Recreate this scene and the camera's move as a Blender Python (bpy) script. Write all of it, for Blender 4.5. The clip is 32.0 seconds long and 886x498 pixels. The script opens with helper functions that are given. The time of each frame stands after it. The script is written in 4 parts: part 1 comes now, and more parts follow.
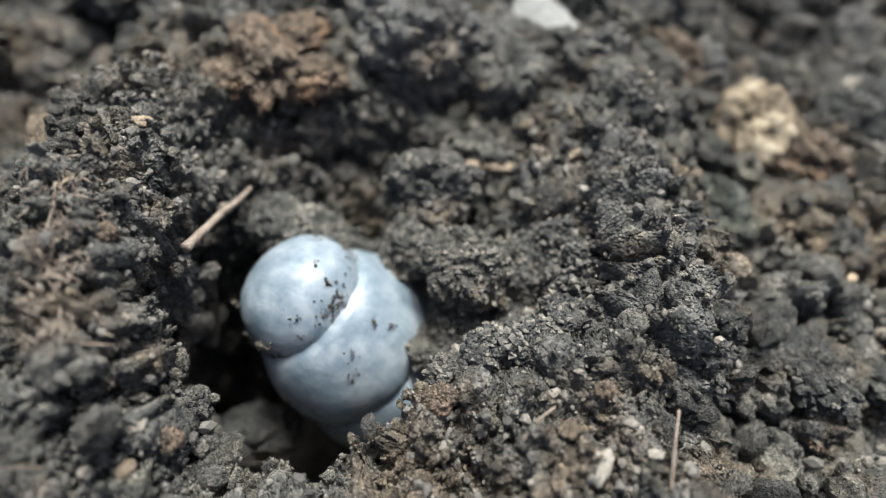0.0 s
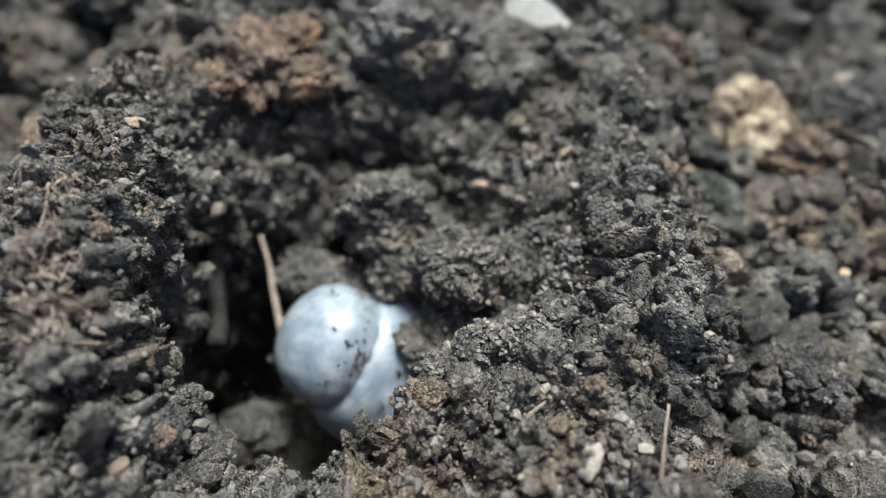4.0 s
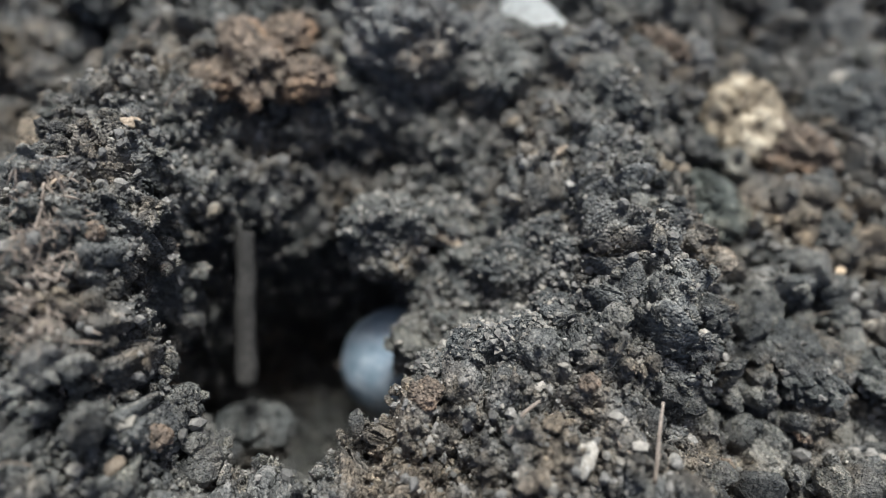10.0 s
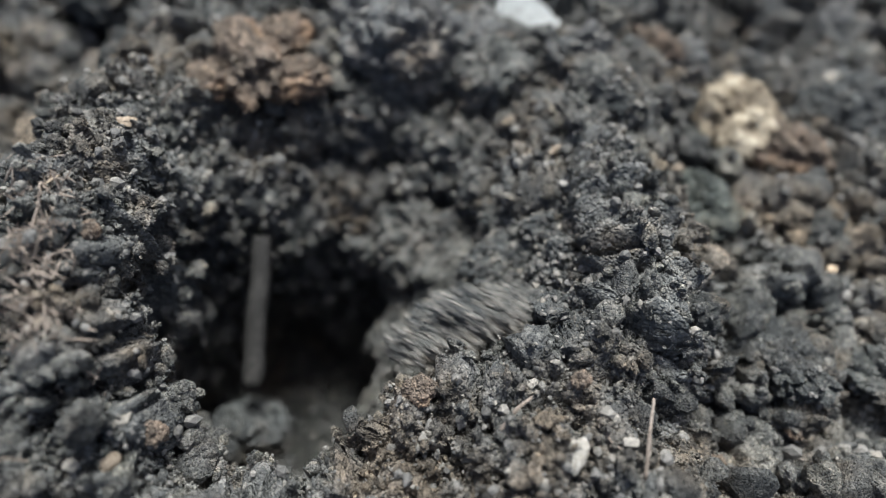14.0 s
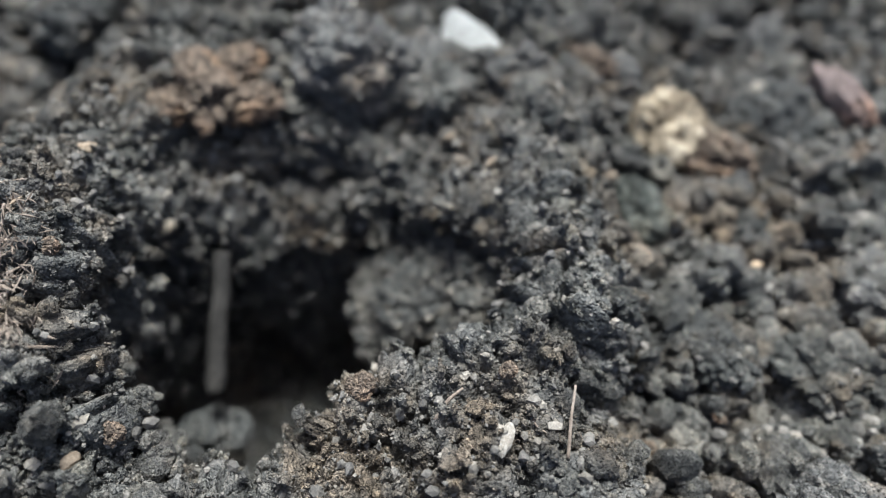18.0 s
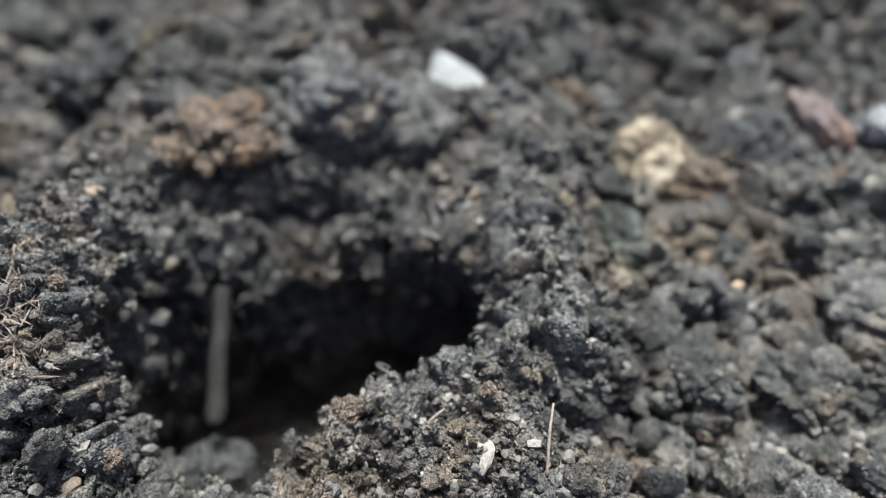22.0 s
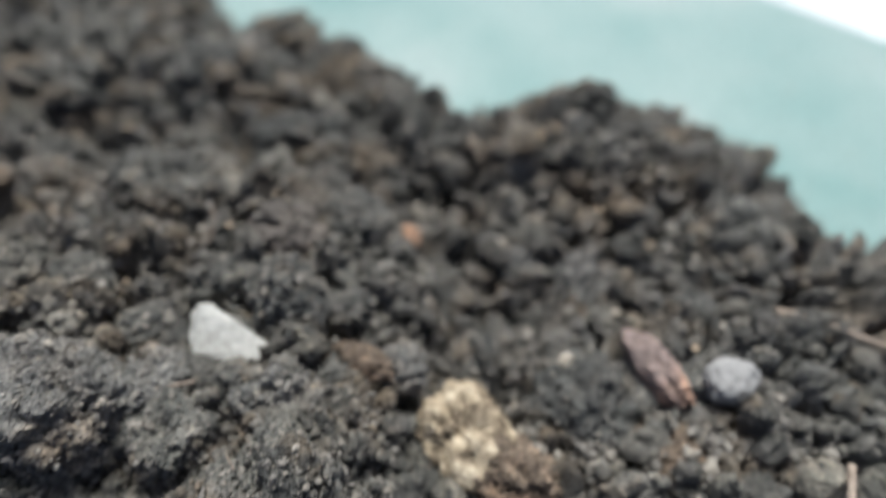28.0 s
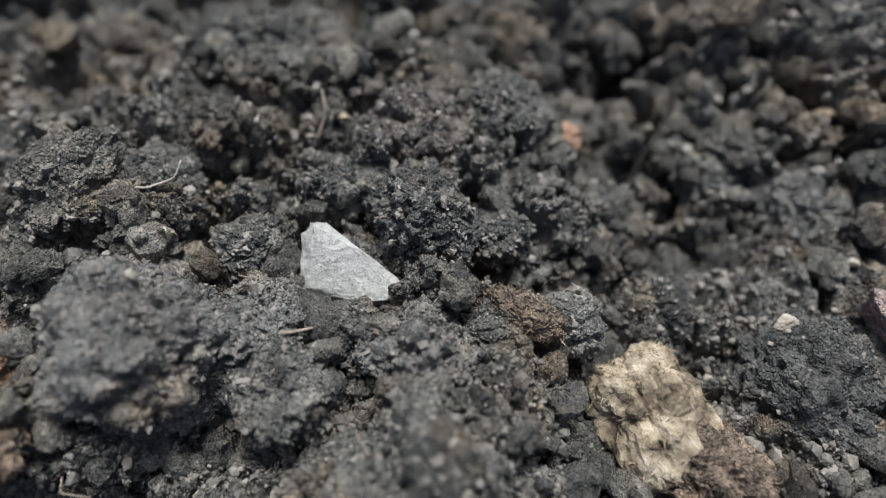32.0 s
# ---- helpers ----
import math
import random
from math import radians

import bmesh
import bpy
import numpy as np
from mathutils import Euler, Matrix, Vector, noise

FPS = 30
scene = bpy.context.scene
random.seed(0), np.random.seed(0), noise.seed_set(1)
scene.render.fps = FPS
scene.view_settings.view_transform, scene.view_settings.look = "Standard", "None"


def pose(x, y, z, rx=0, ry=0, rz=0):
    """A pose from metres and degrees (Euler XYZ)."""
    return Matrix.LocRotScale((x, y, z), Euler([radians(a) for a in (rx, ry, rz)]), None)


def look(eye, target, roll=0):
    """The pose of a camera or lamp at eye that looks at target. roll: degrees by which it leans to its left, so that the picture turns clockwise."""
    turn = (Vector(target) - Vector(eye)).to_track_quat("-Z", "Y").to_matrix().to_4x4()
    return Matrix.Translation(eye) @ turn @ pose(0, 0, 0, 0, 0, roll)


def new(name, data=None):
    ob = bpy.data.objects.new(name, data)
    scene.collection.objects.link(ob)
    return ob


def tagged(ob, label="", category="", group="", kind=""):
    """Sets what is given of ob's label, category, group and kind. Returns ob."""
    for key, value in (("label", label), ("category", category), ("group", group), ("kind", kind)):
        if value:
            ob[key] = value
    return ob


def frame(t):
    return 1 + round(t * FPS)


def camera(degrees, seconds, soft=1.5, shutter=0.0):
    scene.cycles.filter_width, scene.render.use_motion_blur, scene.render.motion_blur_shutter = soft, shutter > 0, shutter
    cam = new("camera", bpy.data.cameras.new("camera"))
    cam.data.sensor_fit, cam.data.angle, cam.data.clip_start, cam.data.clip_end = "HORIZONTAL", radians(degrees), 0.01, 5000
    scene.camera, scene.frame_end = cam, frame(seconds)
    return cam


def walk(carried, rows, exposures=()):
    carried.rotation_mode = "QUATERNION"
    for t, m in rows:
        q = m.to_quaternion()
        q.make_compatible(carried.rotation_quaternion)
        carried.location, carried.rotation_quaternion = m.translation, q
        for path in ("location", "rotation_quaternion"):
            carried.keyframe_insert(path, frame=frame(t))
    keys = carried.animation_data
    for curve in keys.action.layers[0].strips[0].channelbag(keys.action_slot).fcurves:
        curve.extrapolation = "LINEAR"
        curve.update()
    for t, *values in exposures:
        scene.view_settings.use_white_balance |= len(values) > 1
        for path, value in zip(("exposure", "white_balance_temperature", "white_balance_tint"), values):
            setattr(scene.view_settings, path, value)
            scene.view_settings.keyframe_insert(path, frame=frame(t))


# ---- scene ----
# Lengths in the plan are centimetres; C turns them into metres.
C = 0.01
cam = camera(72.3, 32.0, soft=1.0, shutter=0.5)
cam.data.dof.use_dof = True
cam.data.dof.focus_distance = 0.0785
cam.data.dof.aperture_fstop = 6.6
PATH = [
    (0, (3.037, 3.923, 8.456), (2.765, 9.408, 0.099), 0.19),
    (0.5, (3.054, 3.911, 8.468), (2.775, 9.399, 0.113), 0.08),
    (1, (3.063, 3.901, 8.469), (2.784, 9.393, 0.116), 0.04),
    (1.5, (3.062, 3.910, 8.465), (2.796, 9.389, 0.104), 0.16),
    (2, (3.077, 3.913, 8.465), (2.812, 9.385, 0.099), 0.11),
    (2.5, (3.121, 3.890, 8.466), (2.827, 9.380, 0.113), -0.29),
    (3, (3.159, 3.869, 8.468), (2.841, 9.373, 0.125), -0.60),
    (3.5, (3.188, 3.853, 8.463), (2.864, 9.368, 0.127), -0.71),
    (5.5, (3.217, 3.845, 8.464), (2.893, 9.360, 0.128), -0.73),
    (6, (3.223, 3.850, 8.468), (2.908, 9.353, 0.125), -0.64),
    (6.5, (3.229, 3.841, 8.463), (2.913, 9.354, 0.125), -0.71),
    (7, (3.245, 3.828, 8.459), (2.917, 9.354, 0.131), -0.86),
    (7.5, (3.256, 3.823, 8.459), (2.921, 9.354, 0.135), -0.94),
    (8, (3.270, 3.822, 8.458), (2.925, 9.354, 0.134), -1.04),
    (8.5, (3.271, 3.831, 8.457), (2.928, 9.352, 0.127), -1.00),
    (9, (3.257, 3.838, 8.457), (2.933, 9.348, 0.119), -0.81),
    (9.5, (3.258, 3.838, 8.462), (2.939, 9.347, 0.122), -0.78),
    (10, (3.272, 3.833, 8.469), (2.944, 9.346, 0.132), -0.91),
    (10.5, (3.274, 3.837, 8.474), (2.947, 9.344, 0.133), -0.89),
    (11, (3.272, 3.848, 8.476), (2.949, 9.341, 0.126), -0.79),
    (11.5, (3.280, 3.851, 8.480), (2.953, 9.338, 0.126), -0.82),
    (12, (3.295, 3.843, 8.480), (2.957, 9.337, 0.132), -0.94),
    (12.5, (3.314, 3.830, 8.476), (2.961, 9.337, 0.136), -1.10),
    (13, (3.334, 3.818, 8.474), (2.964, 9.336, 0.142), -1.28),
    (13.5, (3.347, 3.802, 8.483), (2.982, 9.325, 0.154), -1.26),
    (14, (3.351, 3.778, 8.513), (3.034, 9.294, 0.177), -0.84),
    (14.5, (3.353, 3.769, 8.573), (3.118, 9.250, 0.212), -0.06),
    (16.5, (3.568, 3.635, 8.830), (3.574, 9.140, 0.482), 1.66),
    (17, (3.773, 3.505, 8.824), (3.698, 9.141, 0.564), 0.13),
    (17.5, (3.874, 3.466, 8.910), (3.810, 9.095, 0.645), 0.17),
    (18, (4.162, 3.254, 8.907), (3.937, 9.059, 0.767), -1.82),
    (18.5, (4.404, 3.092, 8.903), (4.031, 9.044, 0.876), -3.68),
    (19, (4.520, 3.024, 8.930), (4.081, 9.050, 0.962), -4.45),
    (19.5, (4.598, 2.992, 8.989), (4.117, 9.072, 1.065), -4.93),
    (20, (4.642, 2.959, 9.040), (4.143, 9.103, 1.166), -5.11),
    (20.5, (4.663, 2.943, 9.086), (4.161, 9.139, 1.253), -5.10),
    (21, (4.689, 2.919, 9.112), (4.176, 9.167, 1.321), -5.23),
    (21.5, (4.708, 2.889, 9.125), (4.187, 9.179, 1.367), -5.40),
    (22, (4.710, 2.878, 9.134), (4.195, 9.180, 1.387), -5.42),
    (22.5, (4.706, 2.868, 9.143), (4.203, 9.172, 1.397), -5.39),
    (23, (4.702, 2.854, 9.156), (4.211, 9.160, 1.410), -5.37),
    (23.5, (4.699, 2.843, 9.169), (4.220, 9.149, 1.422), -5.34),
    (24, (4.713, 2.825, 9.178), (4.232, 9.137, 1.436), -5.41),
    (24.5, (4.761, 2.797, 9.181), (4.251, 9.123, 1.452), -5.73),
    (26.5, (5.572, 2.697, 9.536), (5.891, 9.140, 1.895), -1.86),
    (27, (6.576, 3.903, 10.063), (6.973, 10.200, 2.305), -2.04),
    (27.5, (7.232, 5.914, 10.392), (7.788, 12.159, 2.602), -1.16),
    (28, (7.629, 8.079, 10.244), (8.318, 14.530, 2.634), -0.07),
    (28.5, (7.228, 9.507, 9.807), (8.105, 15.847, 2.124), 1.81),
    (29, (7.159, 10.369, 9.356), (7.578, 15.935, 1.059), -0.15),
    (29.5, (6.922, 10.654, 9.103), (7.179, 15.171, 0.185), -0.30),
    (30, (6.704, 10.660, 8.899), (6.779, 14.861, -0.175), -1.62),
    (30.5, (6.455, 10.535, 8.655), (6.414, 15.045, -0.271), -2.43),
    (31, (6.257, 10.509, 8.528), (6.064, 15.168, -0.319), -3.61),
    (31.5, (6.085, 10.524, 8.493), (5.815, 15.215, -0.335), -4.26),
    (32, (6.132, 10.438, 8.461), (5.713, 15.223, -0.309), -5.96),
]
walk(cam, [(t, look(Vector(eye) * C, Vector(target) * C, roll)) for t, eye, target, roll in PATH],
     exposures=[(0, 1.0, 5930, 7), (8, 1.0, 5700, 7), (14, 0.98, 5580, 7), (19, 1.17, 5600, 7), (24, 1.25, 5640, 7), (27, 1.06, 5800, 8), (28.2, 0.70, 5950, 9), (29.2, 0.60, 6250, 17), (31, 0.53, 6220, 17), (32, 0.56, 5750, 9)])

# ---- light: bright overcast sky, a broad veiled sun from behind the heap ----
world = bpy.data.worlds.new("world")
scene.world = world
world.use_nodes = True
sky = world.node_tree.nodes.new("ShaderNodeTexSky")
sky.sky_type, sky.sun_disc = "NISHITA", False
sky.sun_elevation, sky.sun_rotation = radians(66), radians(13)
sky.dust_density = 4.0
sky.air_density = 0.4
world.node_tree.links.new(sky.outputs[0], world.node_tree.nodes["Background"].inputs[0])
world.node_tree.nodes["Background"].inputs[1].default_value = 0.13
sun = new("sun", bpy.data.lights.new("sun", "SUN"))
sun.data.energy, sun.data.angle, sun.data.color = 3.9, radians(20), (1.0, 0.98, 0.95)
sun.matrix_world = look((0.10, 0.43, 1.0), (0, 0, 0))


# ---- materials ----
def ramp(nt, stops, fac):
    r = nt.nodes.new("ShaderNodeValToRGB")
    while len(r.color_ramp.elements) < len(stops):
        r.color_ramp.elements.new(0.5)
    for e, (p, c) in zip(r.color_ramp.elements, stops):
        e.position, e.color = p, (*c, 1)
    nt.links.new(fac, r.inputs[0])
    return r.outputs[0]


def noise_node(nt, scale, detail=4.0, rough=0.6, coord="Object"):
    tc = nt.nodes.new("ShaderNodeTexCoord")
    n = nt.nodes.new("ShaderNodeTexNoise")
    n.inputs["Scale"].default_value = scale
    n.inputs["Detail"].default_value = detail
    n.inputs["Roughness"].default_value = rough
    nt.links.new(tc.outputs[coord], n.inputs["Vector"])
    return n.outputs[0]


def mix(nt, a, b, fac, mode="MIX"):
    m = nt.nodes.new("ShaderNodeMix")
    m.data_type, m.blend_type = "RGBA", mode
    for key, v in ((6, a), (7, b), (0, fac)):
        if isinstance(v, (tuple, float, int)):
            m.inputs[key].default_value = (*v, 1) if isinstance(v, tuple) else v
        else:
            nt.links.new(v, m.inputs[key])
    return m.outputs[2]


def cells(nt, scale, out):
    tc = nt.nodes.new("ShaderNodeTexCoord")
    warp = nt.nodes.new("ShaderNodeTexNoise")
    warp.inputs["Scale"].default_value = scale * 0.8
    nt.links.new(tc.outputs["Object"], warp.inputs["Vector"])
    add = nt.nodes.new("ShaderNodeVectorMath")
    add.operation = "MULTIPLY_ADD"
    add.inputs[1].default_value = (0.9 / scale,) * 3
    nt.links.new(warp.outputs["Color"], add.inputs[0])
    nt.links.new(tc.outputs["Object"], add.inputs[2])
    v = nt.nodes.new("ShaderNodeTexVoronoi")
    v.inputs["Scale"].default_value = scale
    nt.links.new(add.outputs[0], v.inputs["Vector"])
    return v.outputs[out]


def surface(name, stops, scale, rough=0.9, bump=0.4, fine=2500.0, depth=0.0004, rand="", spread=0.5, fleck=None, spec=0.16, crumb=0.0, glint=1.35):
    """A procedural surface: a colour ramp over noise, a second grain, optional change from piece to piece, bump.
    crumb: cells per metre of a crumbly crust, each cell with its own tone."""
    mat = bpy.data.materials.new(name)
    mat.use_nodes = True
    nt = mat.node_tree
    bsdf = nt.nodes["Principled BSDF"]
    col = ramp(nt, stops, noise_node(nt, scale))
    grain = noise_node(nt, fine, 3.0, 0.7)
    col = mix(nt, col, ramp(nt, [(0.3, (0.55, 0.55, 0.55)), (0.7, (1.3, 1.3, 1.3))], grain), 0.65, "MULTIPLY")
    if crumb:
        tone = ramp(nt, [(0.0, (0.5, 0.5, 0.5)), (0.42, (0.88, 0.88, 0.87)), (0.78, (1.28, 1.25, 1.2)), (1.0, (1.95, 1.86, 1.72))], cells(nt, crumb, "Color"))
        col = mix(nt, col, tone, 0.9, "MULTIPLY")
    if crumb:
        hue = ramp(nt, [(0.35, (0.97, 1.0, 1.0)), (0.5, (1.0, 1.0, 1.0)), (0.66, (1.22, 1.04, 0.86))], noise_node(nt, 55.0, 3.0))
        col = mix(nt, col, hue, 1.0, "MULTIPLY")
    if rand:
        if rand == "island":
            g = nt.nodes.new("ShaderNodeNewGeometry").outputs["Random Per Island"]
        else:
            g = nt.nodes.new("ShaderNodeObjectInfo").outputs["Random"]
        lo, hi = 1 - spread, 1 + spread
        tint = ramp(nt, [(0.0, (lo, lo, lo)), (0.45, (1.0, 0.98, 0.95)), (0.8, (hi, hi * 0.98, hi * 0.94)), (1.0, (hi * glint, hi * glint * 0.95, hi * glint * 0.86))], g)
        col = mix(nt, col, tint, 1.0, "MULTIPLY")
    if fleck:
        spot = ramp(nt, [(0.68, (0, 0, 0)), (0.74, (1, 1, 1))], noise_node(nt, fleck[1], 2.0, 0.5))
        col = mix(nt, col, fleck[0], spot)
    nt.links.new(col, bsdf.inputs["Base Color"])
    bsdf.inputs["Roughness"].default_value = rough
    bsdf.inputs["Specular IOR Level"].default_value = spec
    b = nt.nodes.new("ShaderNodeBump")
    b.inputs["Strength"].default_value = bump
    b.inputs["Distance"].default_value = depth
    nt.links.new(noise_node(nt, fine * 0.5, 6.0, 0.75), b.inputs["Height"])
    last = b
    if crumb:
        for sc, dist in ((crumb, 0.001), (crumb * 2.3, 0.0007)):
            c = nt.nodes.new("ShaderNodeBump")
            c.invert = True
            c.inputs["Strength"].default_value = 0.9
            c.inputs["Distance"].default_value = dist
            nt.links.new(cells(nt, sc, "Distance"), c.inputs["Height"])
            nt.links.new(last.outputs[0], c.inputs["Normal"])
            last = c
    nt.links.new(last.outputs[0], bsdf.inputs["Normal"])
    return mat


SOIL_STOPS = [(0.25, (0.07, 0.067, 0.058)), (0.5, (0.145, 0.138, 0.119)), (0.75, (0.26, 0.243, 0.208))]
M_SOIL = surface("soil", SOIL_STOPS, 90.0, 0.95, 0.9, crumb=900.0)
M_CRUMB = surface("soil_crumb", SOIL_STOPS, 120.0, 0.92, 0.9, rand="island", spread=0.28, crumb=1800.0, glint=1.15)
M_GRAIN = surface("soil_grain", [(0.25, (0.08, 0.074, 0.062)), (0.5, (0.155, 0.143, 0.12)), (0.75, (0.27, 0.245, 0.205))], 200.0, 0.92, 0.6, rand="island", spread=0.3, glint=1.2)
M_CLOD = surface("soil_clod", [(0.25, (0.062, 0.061, 0.055)), (0.55, (0.130, 0.127, 0.112)), (0.8, (0.225, 0.218, 0.192))], 160.0, 0.92, 1.0, rand="object", spread=0.15, crumb=1100.0, glint=1.05)
M_GREYCLOD = surface("grey_clod", [(0.25, (0.122, 0.116, 0.102)), (0.55, (0.215, 0.204, 0.178)), (0.8, (0.325, 0.306, 0.265))], 200.0, 0.9, 0.9, crumb=1500.0)
M_BROWNCLOD = surface("brown_clod", [(0.25, (0.085, 0.076, 0.066)), (0.55, (0.17, 0.15, 0.13)), (0.8, (0.28, 0.245, 0.21))], 200.0, 0.92, 0.9, rand="object", spread=0.15, crumb=1300.0)
M_PEAT = surface("brown_peat", [(0.25, (0.12, 0.095, 0.07)), (0.55, (0.26, 0.20, 0.145)), (0.8, (0.40, 0.31, 0.23))], 160.0, 0.9, 1.0, rand="island", spread=0.3, crumb=1200.0)
M_WHITESTONE = surface("pale_stone", [(0.3, (0.31, 0.30, 0.25)), (0.5, (0.42, 0.41, 0.355)), (0.7, (0.54, 0.525, 0.455))], 260.0, 0.8, 1.0, fine=1600.0, depth=0.0009, fleck=((0.2, 0.18, 0.15), 1800.0))
M_TAN = surface("tan_wood", [(0.36, (0.12, 0.092, 0.06)), (0.5, (0.30, 0.24, 0.155)), (0.64, (0.5, 0.42, 0.29))], 260.0, 0.95, 0.8, depth=0.0006, spec=0.1)
M_PINK = surface("pink_stone", [(0.25, (0.17, 0.135, 0.124)), (0.55, (0.29, 0.23, 0.212)), (0.8, (0.40, 0.325, 0.30))], 220.0, 0.85, 0.9, crumb=1600.0, rand="object", spread=0.15)
M_PEBBLE = surface("grey_pebble", [(0.25, (0.14, 0.136, 0.122)), (0.55, (0.215, 0.208, 0.188)), (0.8, (0.31, 0.30, 0.27))], 240.0, 0.65, 0.4)
M_GREENSTONE = surface("green_stone", [(0.25, (0.07, 0.072, 0.058)), (0.55, (0.13, 0.133, 0.108)), (0.8, (0.21, 0.212, 0.175))], 240.0, 0.85, 0.9, crumb=1300.0)
M_ORANGE = surface("orange_brick_grit", [(0.25, (0.20, 0.125, 0.075)), (0.55, (0.34, 0.21, 0.13)), (0.8, (0.45, 0.30, 0.20))], 260.0, 0.85, 0.7)
M_CHIP = surface("wood_chip", [(0.25, (0.16, 0.12, 0.08)), (0.55, (0.28, 0.22, 0.15)), (0.8, (0.42, 0.34, 0.24))], 300.0, 0.8, 0.5, rand="object", spread=0.35)
M_HUSK = surface("husk", [(0.25, (0.2, 0.165, 0.115)), (0.55, (0.36, 0.32, 0.25)), (0.8, (0.5, 0.46, 0.38))], 500.0, 0.7, 0.5)
M_GRIT = surface("white_grit", [(0.25, (0.5, 0.47, 0.4)), (0.55, (0.68, 0.65, 0.58)), (0.8, (0.8, 0.78, 0.72))], 500.0, 0.6, 0.3)
M_ROOT = surface("dry_root", [(0.25, (0.13, 0.10, 0.07)), (0.55, (0.24, 0.19, 0.14)), (0.8, (0.36, 0.30, 0.23))], 400.0, 0.8, 0.5)
M_STICK = surface("weathered_stick", [(0.25, (0.016, 0.014, 0.011)), (0.55, (0.03, 0.027, 0.022)), (0.8, (0.055, 0.049, 0.04))], 300.0, 0.85, 0.7)
M_TEAL = surface("teal_plastic", [(0.3, (0.125, 0.20, 0.175)), (0.5, (0.18, 0.24, 0.21)), (0.7, (0.25, 0.275, 0.245))], 9.0, 0.45, 0.15, fine=300.0, fleck=((0.16, 0.20, 0.17), 70.0))
M_FLOOR = surface("pale_floor", [(0.25, (0.42, 0.42, 0.40)), (0.5, (0.50, 0.50, 0.48)), (0.75, (0.57, 0.57, 0.55))], 8.0, 0.8, 0.2, fine=200.0)

M_GRUB = bpy.data.materials.new("grub_skin")
M_GRUB.use_nodes = True
nt = M_GRUB.node_tree
bsdf = nt.nodes["Principled BSDF"]
skin = ramp(nt, [(0.35, (0.14, 0.18, 0.198)), (0.5, (0.205, 0.24, 0.252)), (0.65, (0.29, 0.32, 0.322))], noise_node(nt, 260.0, 4.0))
nt.links.new(skin, bsdf.inputs["Base Color"])
bsdf.inputs["Roughness"].default_value = 0.4
bsdf.inputs["Subsurface Weight"].default_value = 0.35
bsdf.inputs["Subsurface Radius"].default_value = (0.8, 0.9, 1.0)
bsdf.inputs["Subsurface Scale"].default_value = 0.002
bsdf.inputs["Coat Weight"].default_value = 0.2
bsdf.inputs["Coat Roughness"].default_value = 0.2
bmp = nt.nodes.new("ShaderNodeBump")
bmp.inputs["Strength"].default_value, bmp.inputs["Distance"].default_value = 0.25, 0.0006
nt.links.new(noise_node(nt, 500.0, 3.0), bmp.inputs["Height"])
nt.links.new(bmp.outputs[0], bsdf.inputs["Normal"])


# ---- noise on arrays ----
def hash3(i, j, k, s):
    h = np.sin(i * 127.1 + j * 311.7 + k * 74.7 + s * 53.3) * 43758.5453
    return h - np.floor(h)


def value_noise(p, s=0.0):
    i = np.floor(p)
    f = p - i
    f = f * f * (3 - 2 * f)
    out = 0.0
    for a in (0, 1):
        for b in (0, 1):
            for c in (0, 1):
                w = (f[:, 0] if a else 1 - f[:, 0]) * (f[:, 1] if b else 1 - f[:, 1]) * (f[:, 2] if c else 1 - f[:, 2])
                out = out + w * hash3(i[:, 0] + a, i[:, 1] + b, i[:, 2] + c, s)
    return out * 2 - 1


def fbm(p, octaves=4, s=0.0):
    out, amp = 0.0, 0.5
    for o in range(octaves):
        out = out + amp * value_noise(p * 2.0 ** o, s + o)
        amp *= 0.55
    return out


def lumps(p, s=0.0):
    """Rounded lumps: height of the nearest of scattered balls, 0 to 1."""
    i = np.floor(p)
    best = np.full(len(p), 9.0)
    for a in (-1, 0, 1):
        for b in (-1, 0, 1):
            for c in (-1, 0, 1):
                q = i + (a, b, c)
                d = 0.0
                for n in range(3):
                    d = d + (q[:, n] + hash3(q[:, 0], q[:, 1], q[:, 2], s + n * 7.7) - p[:, n]) ** 2
                best = np.minimum(best, d)
    return np.sqrt(np.maximum(0.0, 1.0 - best))


def cracks(p, s=0.0):
    """1 in the gaps between clumps, falling to 0 inside them."""
    i = np.floor(p)
    f1, f2 = np.full(len(p), 9.0), np.full(len(p), 9.0)
    for a in (-1, 0, 1):
        for b in (-1, 0, 1):
            for c in (-1, 0, 1):
                q = i + (a, b, c)
                d = 0.0
                for n in range(3):
                    d = d + (q[:, n] + hash3(q[:, 0], q[:, 1], q[:, 2], s + n * 7.7) - p[:, n]) ** 2
                d = np.sqrt(d)
                f2 = np.minimum(f2, np.maximum(f1, d))
                f1 = np.minimum(f1, d)
    return np.exp(-(f2 - f1) / 0.13)


def step(a, b, v):
    u = np.clip((v - a) / (b - a), 0, 1)
    return u * u * (3 - 2 * u)


def bell(x, y, cx, cy, sx, sy):
    return np.exp(-((x - cx) / sx) ** 2 - ((y - cy) / sy) ** 2)


# ---- the heap's shape, in centimetres ----
PIT = (1.9, 8.3)
PIT_ANGLE = [-180, -155, -135, -117, -100, -88, -75, -57, -40, -27, -11, 4, 19, 47, 75, 100, 120, 143, 162, 180]
PIT_RADIUS = [3.1, 3.3, 3.45, 3.45, 3.15, 2.75, 2.25, 2.0, 2.35, 2.8, 3.35, 3.65, 3.6, 2.9, 2.5, 2.5, 2.75, 3.2, 3.35, 3.1]


